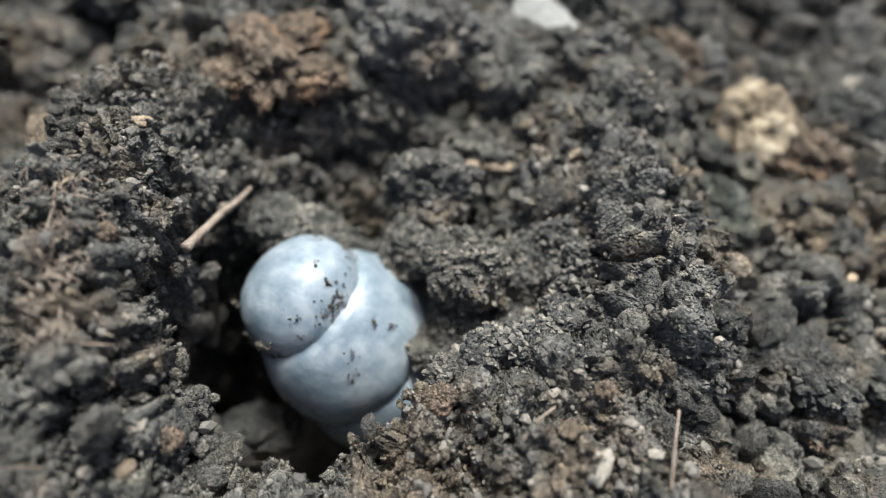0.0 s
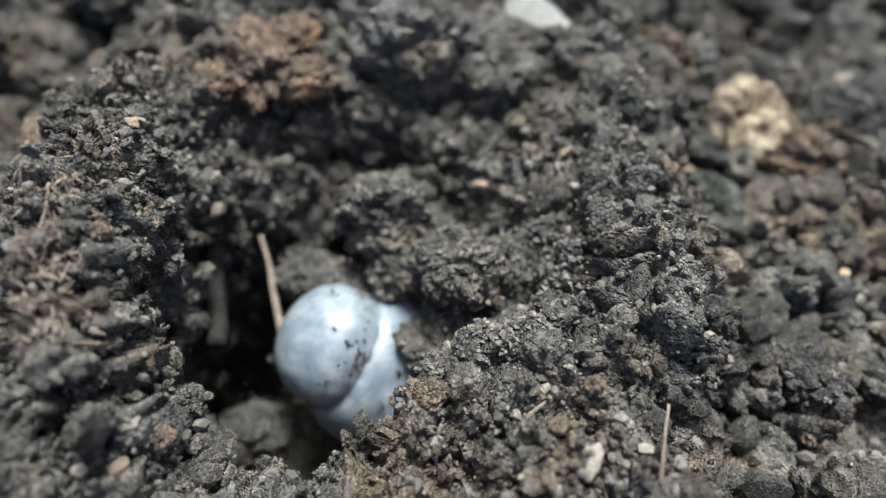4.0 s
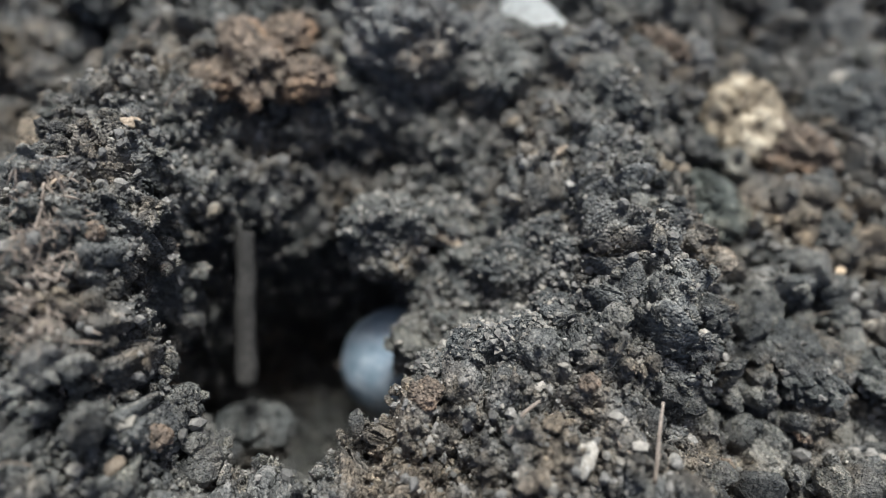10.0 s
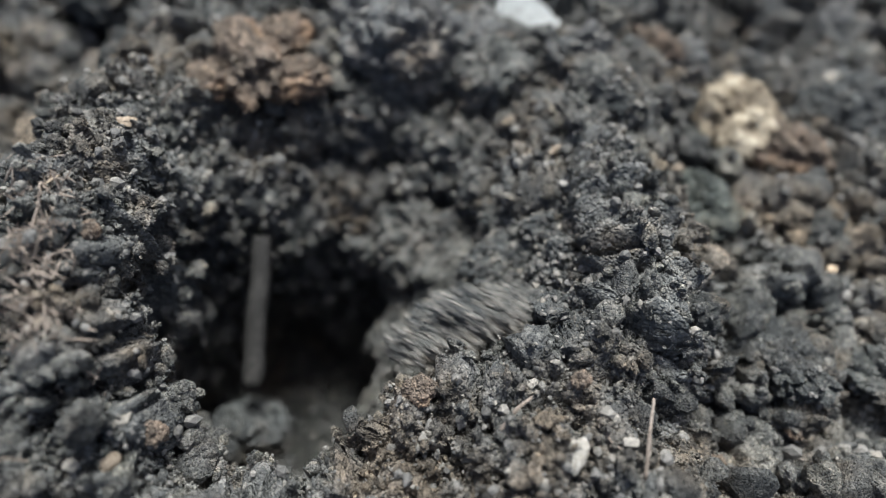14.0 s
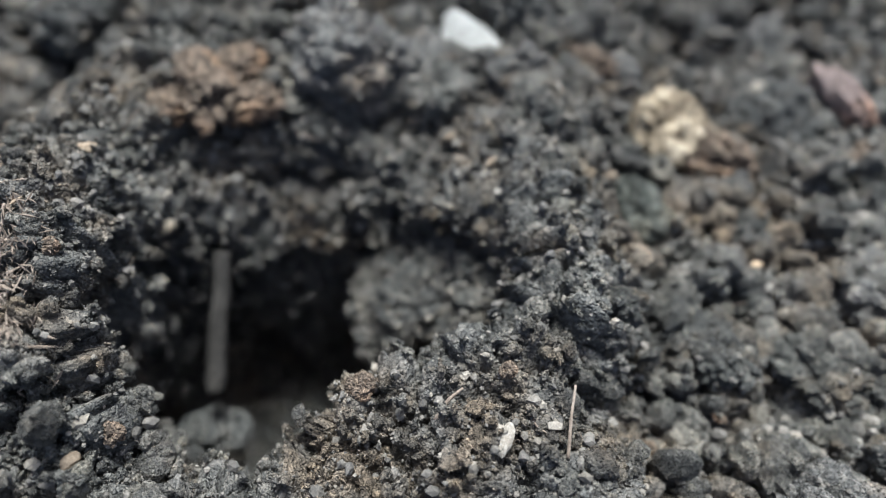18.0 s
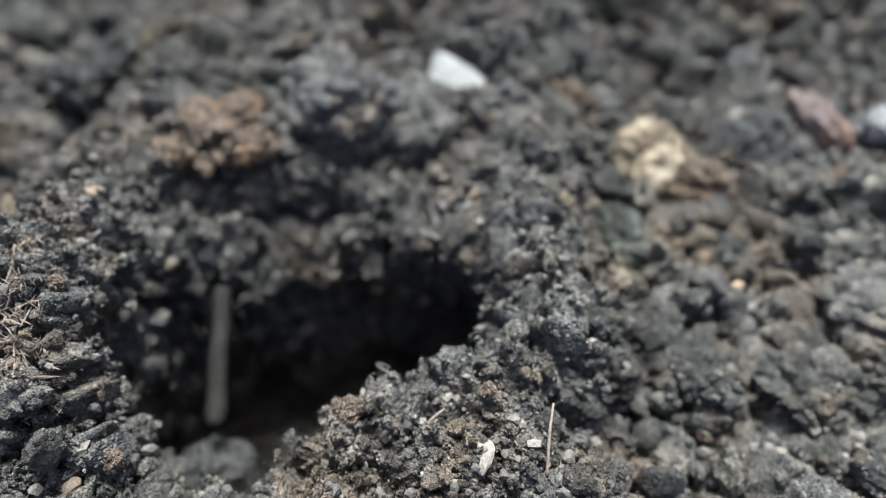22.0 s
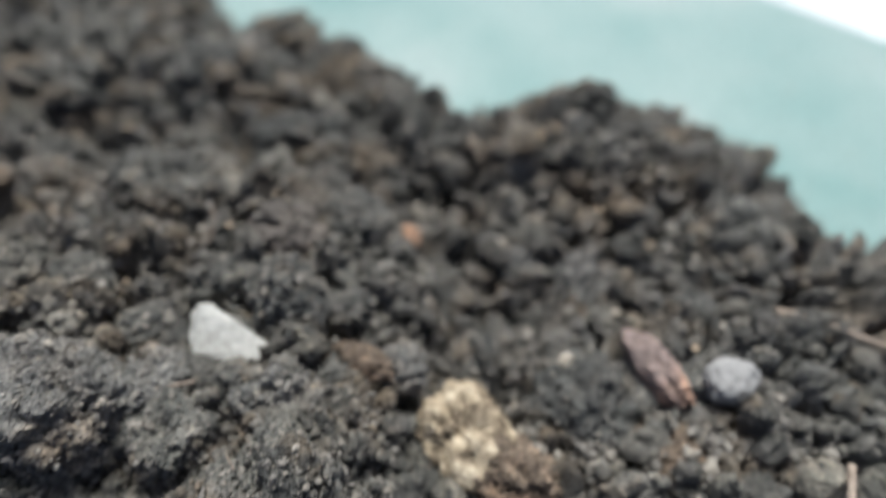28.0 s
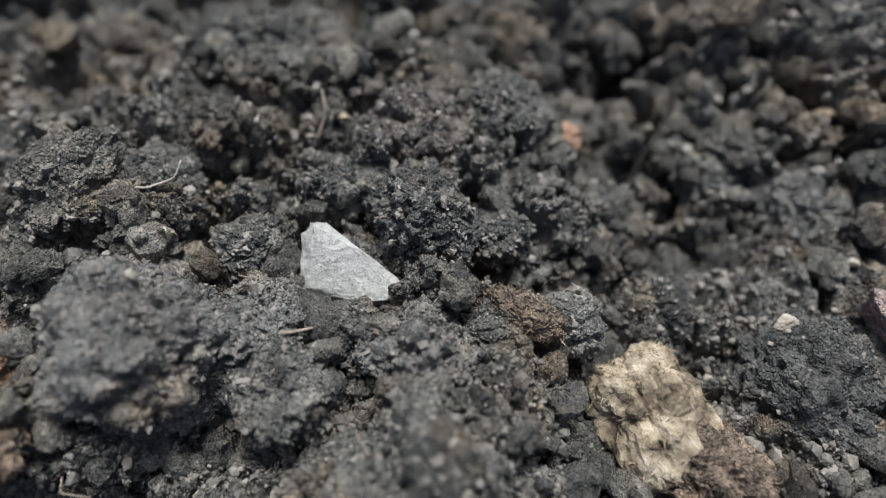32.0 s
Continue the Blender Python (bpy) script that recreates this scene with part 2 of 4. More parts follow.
def heap(x, y):
    h = -0.95 + 0.65 * step(6.5, 10.5, y) + 0.30 * step(10, 15, y)
    edge = 5.6 + 0.06 * (y - 7) + 0.35 * np.sin(y * 1.7) * step(4, 6, y)
    h = h + (1.95 - 0.65 * step(6.5, 10.5, y) - 0.70 * step(12, 18, y)) * (1 - step(edge, edge + 1.9 - 0.3 * step(7, 11, y), x)) * (1 - step(17, 21, y)) * (0.25 + 0.75 * step(-4.2, -1.7, x))
    h = h + 1.75 * bell(x, y, -1.75, 8.3, 1.25, 2.3) + 0.5 * bell(x, y, -1.9, 10.6, 1.3, 1.6)
    h = h + 0.35 * bell(x, y, 1.2, 12.8, 2.6, 1.5) + 0.55 * bell(x, y, 4.0, 16.3, 3.0, 1.4)
    h = h + 0.25 * bell(x, y, 5.0, 6.2, 1.3, 1.3) + 0.35 * bell(x, y, 8.0, 7.8, 1.0, 2.5) - 1.0 * bell(x, y, 9.1, 15.6, 1.2, 1.2) - 0.8 * bell(x, y, 11.6, 15.3, 1.4, 1.1) + 0.55 * bell(x, y, 14.2, 12.6, 1.8, 1.5)
    h = h + 0.55 * bell(x, y, 5.2, 10.3, 1.1, 2.4)
    h = h - 0.30 * bell(x, y, 3.2, 5.0, 3.0, 2.0) - 0.45 * bell(x, y, 1.3, 4.9, 1.3, 1.3)
    h = h - 0.45 * bell(x, y, 4.4, 13.8, 3.2, 2.6) - 0.5 * bell(x, y, 3.0, 12.3, 2.3, 0.9)
    h = h - 2.0 * bell(x, y, 8.9, 18.7, 1.0, 0.7) - 0.5 * bell(x, y, 8.5, 16.2, 0.9, 2.0)
    h = h + 0.7 * bell(x, y, 12.4, 20.0, 2.2, 2.2) + 0.5 * bell(x, y, 15.0, 15.2, 2.0, 1.4)
    h = h + 0.2 * bell(x, y, 12.6, 13.4, 1.6, 1.4) + 0.7 * bell(x, y, 2.0, 24.0, 5.0, 3.0)
    far = np.interp(x, [-30, -3.2, 1.6, 2.9, 4.5, 6.3, 8.15, 9.7, 11.5, 12.6, 15.2, 17, 30], [46, 38, 25.5, 25.5, 26.2, 25.2, 22.7, 20.8, 20.9, 21.9, 20.9, 19.3, 18])
    side = np.interp(y, [-20, 10, 14.3, 15.2, 16.2, 19, 21, 40], [25, 25, 22, 18.2, 16.5, 15.7, 15.1, 14.8])
    over = np.maximum(np.maximum(y - far, x - side), 0)
    over = np.maximum(over, np.maximum(-24 - x, -16 - y))
    return h - 0.85 * np.maximum(over, 0) - 0.25 * step(-1.5, 0.5, np.maximum(y - far, x - side))


def ground_points(x, y):
    """The heap's surface with the pit sunk into it; the pit widens below its rim."""
    h = heap(x, y)
    dx, dy = x - PIT[0], y - PIT[1]
    r = np.hypot(dx, dy)
    a = np.degrees(np.arctan2(dy, dx))
    wob = 0.12 * value_noise(np.stack([a * 0.12, r * 0, r * 0], 1), 3.0)
    big = np.interp(a, PIT_ANGLE, PIT_RADIUS) + wob
    u = r / big
    turn = np.mod(a, 360)
    left = np.exp(-((turn - 188) / 34.0) ** 2)
    steep = 0.68 - 0.30 * np.clip(np.cos(np.radians(a - 115)), 0, 1) ** 5 + 0.2 * left
    sink = 1 - step(steep, 1.0, u)
    funnel = 0.65 * np.exp(-((dx - 0.3) / 2.6) ** 2) * step(0.2, 2.0, dy) * (1 - step(2.6, 5.0, dy))
    bowl = 1.0 * (1 - step(0.85, 1.5, u)) * np.exp(-((turn - 122) / 40.0) ** 2)
    z = h - funnel - bowl - sink * (6.0 + 0.6 * (h - 1.0))
    right = np.exp(-((a - 15) / 60.0) ** 2)
    near = np.exp(-((a + 118) / 42.0) ** 2)
    grow = 1 + sink * (0.10 + 0.6 * right + 0.45 * near + 0.35 * left)
    return np.stack([PIT[0] + dx * grow, PIT[1] + dy * grow, z], 1)


def spread(a, b, n):
    return np.linspace(a, b, n, endpoint=False)


xs = np.concatenate([-8 - 32 * np.linspace(1, 0, 60, endpoint=False) ** 1.6, spread(-8, 16, 430), 16 + 18 * np.linspace(0, 1, 80) ** 1.3])
ys = np.concatenate([2.5 - 26 * np.linspace(1, 0, 50, endpoint=False) ** 1.6, spread(2.5, 22, 380), 22 + 22 * np.linspace(0, 1, 110) ** 1.2])
NX, NY = len(xs), len(ys)
gx, gy = np.meshgrid(xs, ys)
flat = ground_points(gx.ravel(), gy.ravel())


def grid_normals(p):
    g = p.reshape(NY, NX, 3)
    n = np.cross(np.gradient(g, axis=1).reshape(-1, 3), np.gradient(g, axis=0).reshape(-1, 3))
    return n / np.maximum(np.linalg.norm(n, axis=1, keepdims=True), 1e-9)


nrm = grid_normals(flat)
warped = flat + 0.30 * np.stack([fbm(flat * 1.6 + 17 * k, 3, 30.0 + k) for k in range(3)], 1)
disp = 0.30 * fbm(flat * 0.55, 3, 1.0) + 0.55 * (lumps(warped * 0.9, 2.0) - 0.6) + 0.62 * (lumps(warped * 1.6, 3.0) - 0.6)
disp = disp + 0.34 * (lumps(warped * 3.4, 4.0) - 0.6) + 0.15 * (lumps(warped * 7.5, 6.0) - 0.6) + 0.06 * fbm(flat * 9.0, 2, 5.0)
disp = disp - (0.38 + 0.4 * step(11, 13, flat[:, 1])) * cracks(warped * 1.05, 41.0) - 0.34 * cracks(warped * 2.6, 43.0) + 0.12
calm = 1 - 0.15 * np.exp(-((flat[:, 0] - 3.2) / 3) ** 2 - ((flat[:, 1] - 5.8) / 1.6) ** 2)
calm = calm * (1 + 0.35 * step(12.5, 15, flat[:, 1]) - 0.4 * step(17, 20, flat[:, 1]))
for u, v in ((8.4, 12.3), (13.1, 12.7), (12.1, 13.2), (7.5, 10.6), (10.6, 13.5), (7.8, 17.0), (5.6, 6.2)):
    calm = calm * (1 - 0.75 * bell(flat[:, 0], flat[:, 1], u, v, 0.8, 0.8))
soil_pts = flat + nrm * (disp * calm)[:, None]
soil_nrm = grid_normals(soil_pts)
grid3 = flat.reshape(NY, NX, 3)
soil_area = np.linalg.norm(np.cross(np.gradient(grid3, axis=1).reshape(-1, 3), np.gradient(grid3, axis=0).reshape(-1, 3)), axis=1)


def mesh_from(name, verts, faces, mat, smooth=False):
    """A mesh from arrays of corners (metres) and triangles or quads."""
    me = bpy.data.meshes.new(name)
    k = faces.shape[1]
    me.vertices.add(len(verts))
    me.vertices.foreach_set("co", np.ascontiguousarray(verts, dtype=np.float32).ravel())
    me.loops.add(faces.size)
    me.loops.foreach_set("vertex_index", np.ascontiguousarray(faces, dtype=np.int32).ravel())
    me.polygons.add(len(faces))
    me.polygons.foreach_set("loop_start", np.arange(0, faces.size, k, dtype=np.int32))
    me.polygons.foreach_set("use_smooth", np.full(len(faces), smooth))
    me.update(calc_edges=True)
    me.materials.append(mat)
    return me


q = np.arange(NX * NY).reshape(NY, NX)
quads = np.stack([q[:-1, :-1], q[:-1, 1:], q[1:, 1:], q[1:, :-1]], -1).reshape(-1, 4)
ground = new("ground", mesh_from("ground", soil_pts * C, quads, M_SOIL, True))
tagged(ground, "heap of dark crumbly garden soil with a dug burrow", "soil", kind="structure")


def sheet(name, x0, x1, y0, y1, z, thick, mat, label, category):
    bm = bmesh.new()
    bmesh.ops.create_cube(bm, size=1.0, matrix=Matrix.Translation(((x0 + x1) / 2 * C, (y0 + y1) / 2 * C, (z - thick / 2) * C)) @ Matrix.Diagonal(((x1 - x0) * C, (y1 - y0) * C, thick * C, 1)))
    me = bpy.data.meshes.new(name)
    bm.to_mesh(me)
    bm.free()
    me.materials.append(mat)
    return tagged(new(name, me), label, category, kind="structure")


pale = sheet("floor", -130, 130, -130, 130, -7.7, 10, M_FLOOR, "pale bright floor beyond the tray", "floor")
tray = sheet("tray_floor", -70, 70, -75, 0, -7.0, 0.6, M_TEAL, "teal plastic tray floor with smears of dirt", "tray")
# The tray's far edge runs obliquely.
tray.matrix_world = Matrix.Translation((30.27 * C, 39.44 * C, 0)) @ pose(0, 0, 0, 0, 0, -51.1)

# ---- soil pieces ----
def ico(level):
    bm = bmesh.new()
    bmesh.ops.create_icosphere(bm, subdivisions=level, radius=1.0)
    v = np.array([w.co[:] for w in bm.verts])
    f = np.array([[w.index for w in t.verts] for t in bm.faces])
    bm.free()
    return v, f


ICO1, ICO2, ICO3, ICO4, ICO5, ICO6 = ico(1), ico(2), ico(3), ico(4), ico(5), ico(6)
rng = np.random.default_rng(7)


def turns(n):
    """Random rotation matrices."""
    qv = rng.normal(size=(n, 4))
    qv /= np.linalg.norm(qv, axis=1, keepdims=True)
    w, x, y, z = qv.T
    return np.stack([1 - 2 * (y * y + z * z), 2 * (x * y - z * w), 2 * (x * z + y * w),
                     2 * (x * y + z * w), 1 - 2 * (x * x + z * z), 2 * (y * z - x * w),
                     2 * (x * z - y * w), 2 * (y * z + x * w), 1 - 2 * (x * x + y * y)], 1).reshape(n, 3, 3)


def rough_ball(base, seed, amp=0.3, freq=1.3):
    v, f = base
    return v * (1 + amp * fbm(v * freq + seed * 9.1, 3, seed))[:, None], f


def aggregate(seed):
    """A crumb of several grains grown together."""
    v, f = rough_ball(ICO2, seed, 0.8, 1.1)
    v = v * (1, rng.uniform(0.7, 1.0), rng.uniform(0.6, 0.85))
    vs, fs, n = [v], [f], len(v)
    for k in range(4):
        w, g = rough_ball(ICO1, seed + k * 3.3, 0.7, 1.6)
        vs.append(w * rng.uniform(0.16, 0.42) + v[rng.integers(0, len(v))] * rng.uniform(0.85, 1.05))
        fs.append(g + n)
        n += len(w)
    return np.concatenate(vs), np.concatenate(fs)


AGGREGATES = [aggregate(k) for k in range(14)]
OCTA = (np.array([(1, 0, 0), (-1, 0, 0), (0, 1, 0), (0, -1, 0), (0, 0, 1), (0, 0, -1)], dtype=float),
        np.array([(0, 2, 4), (2, 1, 4), (1, 3, 4), (3, 0, 4), (2, 0, 5), (1, 2, 5), (3, 1, 5), (0, 3, 5)]))
FINE = [(OCTA[0] * rng.uniform(0.6, 1.3, (6, 1)) + rng.normal(size=(6, 3)) * 0.18, OCTA[1]) for k in range(16)]


def nugget(seed):
    """A small crumb: an uneven core with fine grains stuck on."""
    v, f = rough_ball(ICO1, seed + 70, 1.0, 1.3)
    v = v * (1, rng.uniform(0.6, 1.0), rng.uniform(0.5, 0.9))
    vs, fs, n = [v], [f], len(v)
    for k in range(4):
        w, g = FINE[(seed + k) % 16]
        vs.append(w * rng.uniform(0.2, 0.45) + v[rng.integers(0, len(v))] * 0.95)
        fs.append(g + n)
        n += len(w)
    return np.concatenate(vs), np.concatenate(fs)


NUGGETS = [nugget(k) for k in range(14)]
GRAINS = [rough_ball(ICO1, k + 40, 0.7, 1.7) for k in range(10)]


def strew(places, sizes, templates):
    """Corners and triangles of many turned copies of the templates."""
    vs, fs, base = [], [], 0
    pick = rng.integers(0, len(templates), len(places))
    for k, (v, f) in enumerate(templates):
        sel = np.nonzero(pick == k)[0]
        if not len(sel):
            continue
        w = np.einsum("nij,mj->nmi", turns(len(sel)), v) * sizes[sel][:, None, None]
        w = w * rng.uniform(0.7, 1.25, (len(sel), 1, 3)) + places[sel][:, None, :]
        vs.append(w.reshape(-1, 3))
        fs.append((f[None] + (np.arange(len(sel)) * len(v))[:, None, None] + base).reshape(-1, 3))
        base += len(sel) * len(v)
    return np.concatenate(vs), np.concatenate(fs)


BARE = ((4.6, 14.2), (8.4, 12.3), (13.1, 12.7), (12.0, 13.3), (7.5, 10.8))  # spots kept clear for stones


def scatter(n, x0, x1, y0, y1, low, high, templates, lift=0.25, power=2.2):
    ok = np.nonzero((flat[:, 0] > x0) & (flat[:, 0] < x1) & (flat[:, 1] > y0) & (flat[:, 1] < y1))[0]
    w = soil_area[ok]
    idx = rng.choice(ok, n, p=w / w.sum())
    bare = np.min([np.hypot(flat[idx, 0] - u, flat[idx, 1] - v) for u, v in BARE], axis=0)
    idx = idx[bare > 0.75]
    n = len(idx)
    size = low + (high - low) * rng.uniform(0, 1, n) ** power
    size = np.where(np.hypot(flat[idx, 0] - PIT[0], flat[idx, 1] - PIT[1]) < 3.4, np.minimum(size, 0.13), size)  # only fine crumbs hold on the rim
    p = soil_pts[idx] + soil_nrm[idx] * (size * lift)[:, None] + rng.normal(size=(n, 3)) * 0.02
    return strew(p, size, templates)


def stuff(name, sets, mat, label, category, smooth=False):
    n, vs, fs = 0, [], []
    for v, f in sets:
        vs.append(v)
        fs.append(f + n)
        n += len(v)
    ob = new(name, mesh_from(name, np.concatenate(vs) * C, np.concatenate(fs), mat, smooth))
    return tagged(ob, label, category, kind="stuff")


stuff("soil_crumbs", [scatter(1700, -4.5, 8, 3.8, 13, 0.09, 0.3, AGGREGATES, 0.3, 1.6),
                      scatter(900, 7, 16, 3.0, 12, 0.1, 0.42, AGGREGATES, 0.35, 1.7),
                      scatter(250, -10, -4, 5, 20, 0.1, 0.45, AGGREGATES, 0.35, 1.8),
                      scatter(550, -4, 16, 12, 19, 0.08, 0.36, AGGREGATES, 0.35, 1.8),
                      scatter(600, -0.5, 9, 11.8, 17.5, 0.08, 0.36, AGGREGATES, 0.45, 1.8),
                      scatter(420, -9, 19, 18, 30, 0.14, 0.5, AGGREGATES, 0.3, 2.0),
                      scatter(8000, -3.2, 6.6, 4.0, 8.6, 0.035, 0.13, NUGGETS, 0.7, 1.5),
                      scatter(3200, -3, 6.8, 8.6, 12.5, 0.04, 0.14, NUGGETS, 0.7, 1.6),
                      scatter(4600, -0.5, 9, 11.8, 17.5, 0.03, 0.12, NUGGETS, 0.7, 1.6)],
      M_CRUMB, "loose dark soil crumbs strewn over the heap", "soil")


# ---- things ----
def height_at(x, y):
    d = (soil_pts[:, 0] - x) ** 2 + (soil_pts[:, 1] - y) ** 2
    return float(soil_pts[np.argpartition(d, 12)[:12], 2].max())


def clod_mesh(name, seed, mat, size=(1, 1, 1), rough=0.35, crumbs=0, crumb=0.13, base=ICO4, crust=1.0):
    """A clod: an uneven core with crumbs grown on it."""
    v, f = base
    o, v = v, v + 0.16 * np.stack([fbm(v * 2.4 + 13 * n + seed, 3, seed + n) for n in range(3)], 1)
    k = 1 + rough * fbm(v * 1.1 + seed * 5.7, 3, seed) + crust * (0.30 * (lumps(v * 2.2 + seed, seed) - 0.6) + 0.18 * (lumps(v * 4.8 + seed, seed + 2) - 0.6) + 0.10 * (lumps(v * 10.0 + seed, seed + 4) - 0.6) + 0.06 * (lumps(v * 19.0 + seed, seed + 6) - 0.6) - 0.16 * cracks(v * 1.9 + seed, seed + 8))
    core = o * k[:, None] * size
    vs, fs = [core], [f]
    if crumbs:
        idx = rng.choice(len(v), crumbs)
        s = crumb * rng.uniform(0.35, 1.2, crumbs) * min(size)
        w, g = strew(core[idx], s, GRAINS if crumbs > 150 else AGGREGATES)
        vs.append(w)
        fs.append(g + len(v))
    return mesh_from(name, np.concatenate(vs) * C, np.concatenate(fs), mat)


def put(ob, x, y, z, turn=(0, 0, 0)):
    ob.matrix_world = pose(x * C, y * C, z * C, *turn)
    return ob


CLODS = [clod_mesh("soil_clod", 11 + k, M_CLOD, (1, rng.uniform(0.75, 1), rng.uniform(0.55, 0.85)), 0.8, 0, 0.16, ICO4, 1.2) for k in range(6)]
BIG_CLODS = [clod_mesh("soil_clod", 21 + k, M_CLOD, (1, rng.uniform(0.8, 1), rng.uniform(0.65, 0.85)), 0.8, 0, 0.16, ICO5, 1.6) for k in range(5)]


def clod(x, y, size, z=None, kind=None, label="dark crumbly clod of soil lying on the heap", sink=0.25):
    ob = new("soil_clod", BIG_CLODS[rng.integers(0, 5)] if size > 0.52 and y < 19 else CLODS[rng.integers(0, 6)])
    z = height_at(x, y) + size * (0.45 - sink) - 0.08 if z is None else z
    ob.matrix_world = pose(x * C, y * C, z * C, rng.uniform(-25, 25), rng.uniform(-25, 25), rng.uniform(0, 360)) @ Matrix.Diagonal((size, size, size, 1))
    return tagged(ob, label, "soil clod", "clods on the heap")


def lump(name, x, y, z, size, mat, label, category, seed, turn=(0, 0, 0), rough=0.35, crust=0.0):
    ob = new(name, clod_mesh(name, seed, mat, size, rough, 0, 0.1, ICO5, crust))
    put(ob, x, y, z, turn)
    return tagged(ob, label, category)


# Clods that stand out on the heap.
for x, y, z, r, mat, seed, label in (
        (3.5, 13.5, 1.25, 0.52, M_GREYCLOD, 202, "small dark soil clod below the pale stone"),
        (5.46, 12.9, 1.05, 0.7, M_GREYCLOD, 203, "rounded grey soil clod half sunk in the heap"), (5.49, 11.85, 1.0, 0.62, M_CLOD, 204, "soil clod with a crumbly top"),
        (5.45, 14.9, 1.2, 0.74, M_CLOD, 205, "crumbly soil clod beside the pale stone"), (3.1, 14.5, 1.25, 0.46, M_CLOD, 206, "small soil clod behind the pale stone"),
        (5.46, 16.4, 1.1, 0.62, M_BROWNCLOD, 207, "pale brown crusted soil clod with fibres"), (6.64, 16.75, 0.9, 0.66, M_CLOD, 208, "soil clod at the hollow's edge"),
        (6.46, 14.8, 0.8, 0.45, M_CLOD, 209, "dark soil clod above the hollow"), (6.42, 13.35, 1.0, 0.34, M_CLOD, 210, "small soil clod beside a dark gap"),
        (7.42, 13.45, 0.8, 0.42, M_GREYCLOD, 211, "grey soil clod beside the rotten wood"), (0.6, 15.3, 1.45, 0.75, M_CLOD, 212, "broad soil clod on the crest"),
        (10.7, 12.75, -0.15, 0.9, M_CLOD, 213, "broad dark soil clod under a white chip"), (3.0, 18.3, 0.9, 0.9, M_CLOD, 214, "soil clod on the far crest"),
        (13.1, 14.2, 0.15, 0.55, M_CLOD, 215, "soil clod beside the grey pebble"), (14.7, 15.7, 0.0, 1.1, M_CLOD, 216, "big soil clod on the far slope"),
        (11.5, 15.7, -0.2, 0.6, M_GREYCLOD, 217, "grey soil clod in the hollow"), (10.3, 16.3, -0.25, 0.5, M_GREYCLOD, 218, "rounded grey soil clod in the hollow"),
        (11.75, 8.75, -0.6, 1.1, M_GREYCLOD, 219, "round grey soil clod on the slope"), (9.3, 5.3, -0.6, 0.85, M_GREYCLOD, 220, "rounded grey soil clod low on the slope"),
        (10.5, 8.75, -0.75, 0.6, M_GREYCLOD, 221, "small soil clod on the slope"), (3.4, 12.7, 0.9, 0.5, M_CLOD, 222, "soil clod on the slope above the burrow"),
        (5.9, 10.3, 1.0, 0.5, M_CLOD, 223, "soil clod on the ridge"), (5.6, 8.6, 0.95, 0.42, M_CLOD, 224, "soil clod on the ridge"), (4.9, 11.5, 1.1, 0.5, M_CLOD, 225, "soil clod on the ridge"),
        (1.9, 13.4, 1.15, 0.6, M_CLOD, 226, "soil clod on the crest above the burrow"), (-3.4, 9.6, 1.0, 0.6, M_CLOD, 227, "soil clod on the high side of the heap"),
        (4.6, 14.3, 0.55, 0.62, M_CLOD, 232, "soil clod bearing the pale stone"), (4.15, 15.5, 1.2, 0.4, M_CLOD, 228, "small soil clod behind the pale stone"), (1.8, 15.4, 1.35, 0.55, M_CLOD, 229, "crumbly soil clod with a pale rootlet"),
        (3.8, 12.5, 1.1, 0.58, M_CLOD, 230, "crumbly soil clod on the crest"), (4.75, 13.2, 1.1, 0.46, M_CLOD, 231, "crumbly soil clod on the crest")):
    ob = new("soil_clod", clod_mesh("soil_clod", seed, mat, (r, r * rng.uniform(0.8, 1.0), r * rng.uniform(0.65, 0.85)), 0.7, 0, 0.1, ICO5, 1.35))
    put(ob, x, y, z, (rng.uniform(-20, 20), rng.uniform(-20, 20), rng.uniform(0, 360)))
    tagged(ob, label, "soil clod", "clods on the heap")
ob = new("soil_clod", clod_mesh("soil_clod", 201, M_GREYCLOD, (1.05, 0.98, 0.95), 0.45, 0, 0.1, ICO5, 1.3))
put(ob, 2.1, 13.1, 1.35)
tagged(ob, "large rounded grey soil clod with a fuzzy crust", "soil clod", "clods on the heap")
KEEP = ((2.1, 13.1), (4.6, 14.2), (8.4, 12.3), (9.1, 11.6), (12.1, 13.1), (13.1, 12.7), (7.5, 10.7), (10.6, 13.5), (7.8, 17.0), (11.6, 9.0))
placed = 0
while placed < 130:
    x, y = rng.uniform(-9, 17), rng.uniform(4, 29)
    if math.hypot(x - PIT[0], y - PIT[1]) < 4.2 or (x < 6.5 and y < 8) or (y > 24 and x > 9) or (x > 13.8 and y > 17) or (y > 20 and 6 < x < 11.5) or min(math.hypot(x - u, y - w) for u, w in KEEP) < 1.3:
        continue
    clod(x, y, 0.22 + 0.5 * rng.uniform() ** 2.5 + 0.012 * max(0, y - 14))
    placed += 1


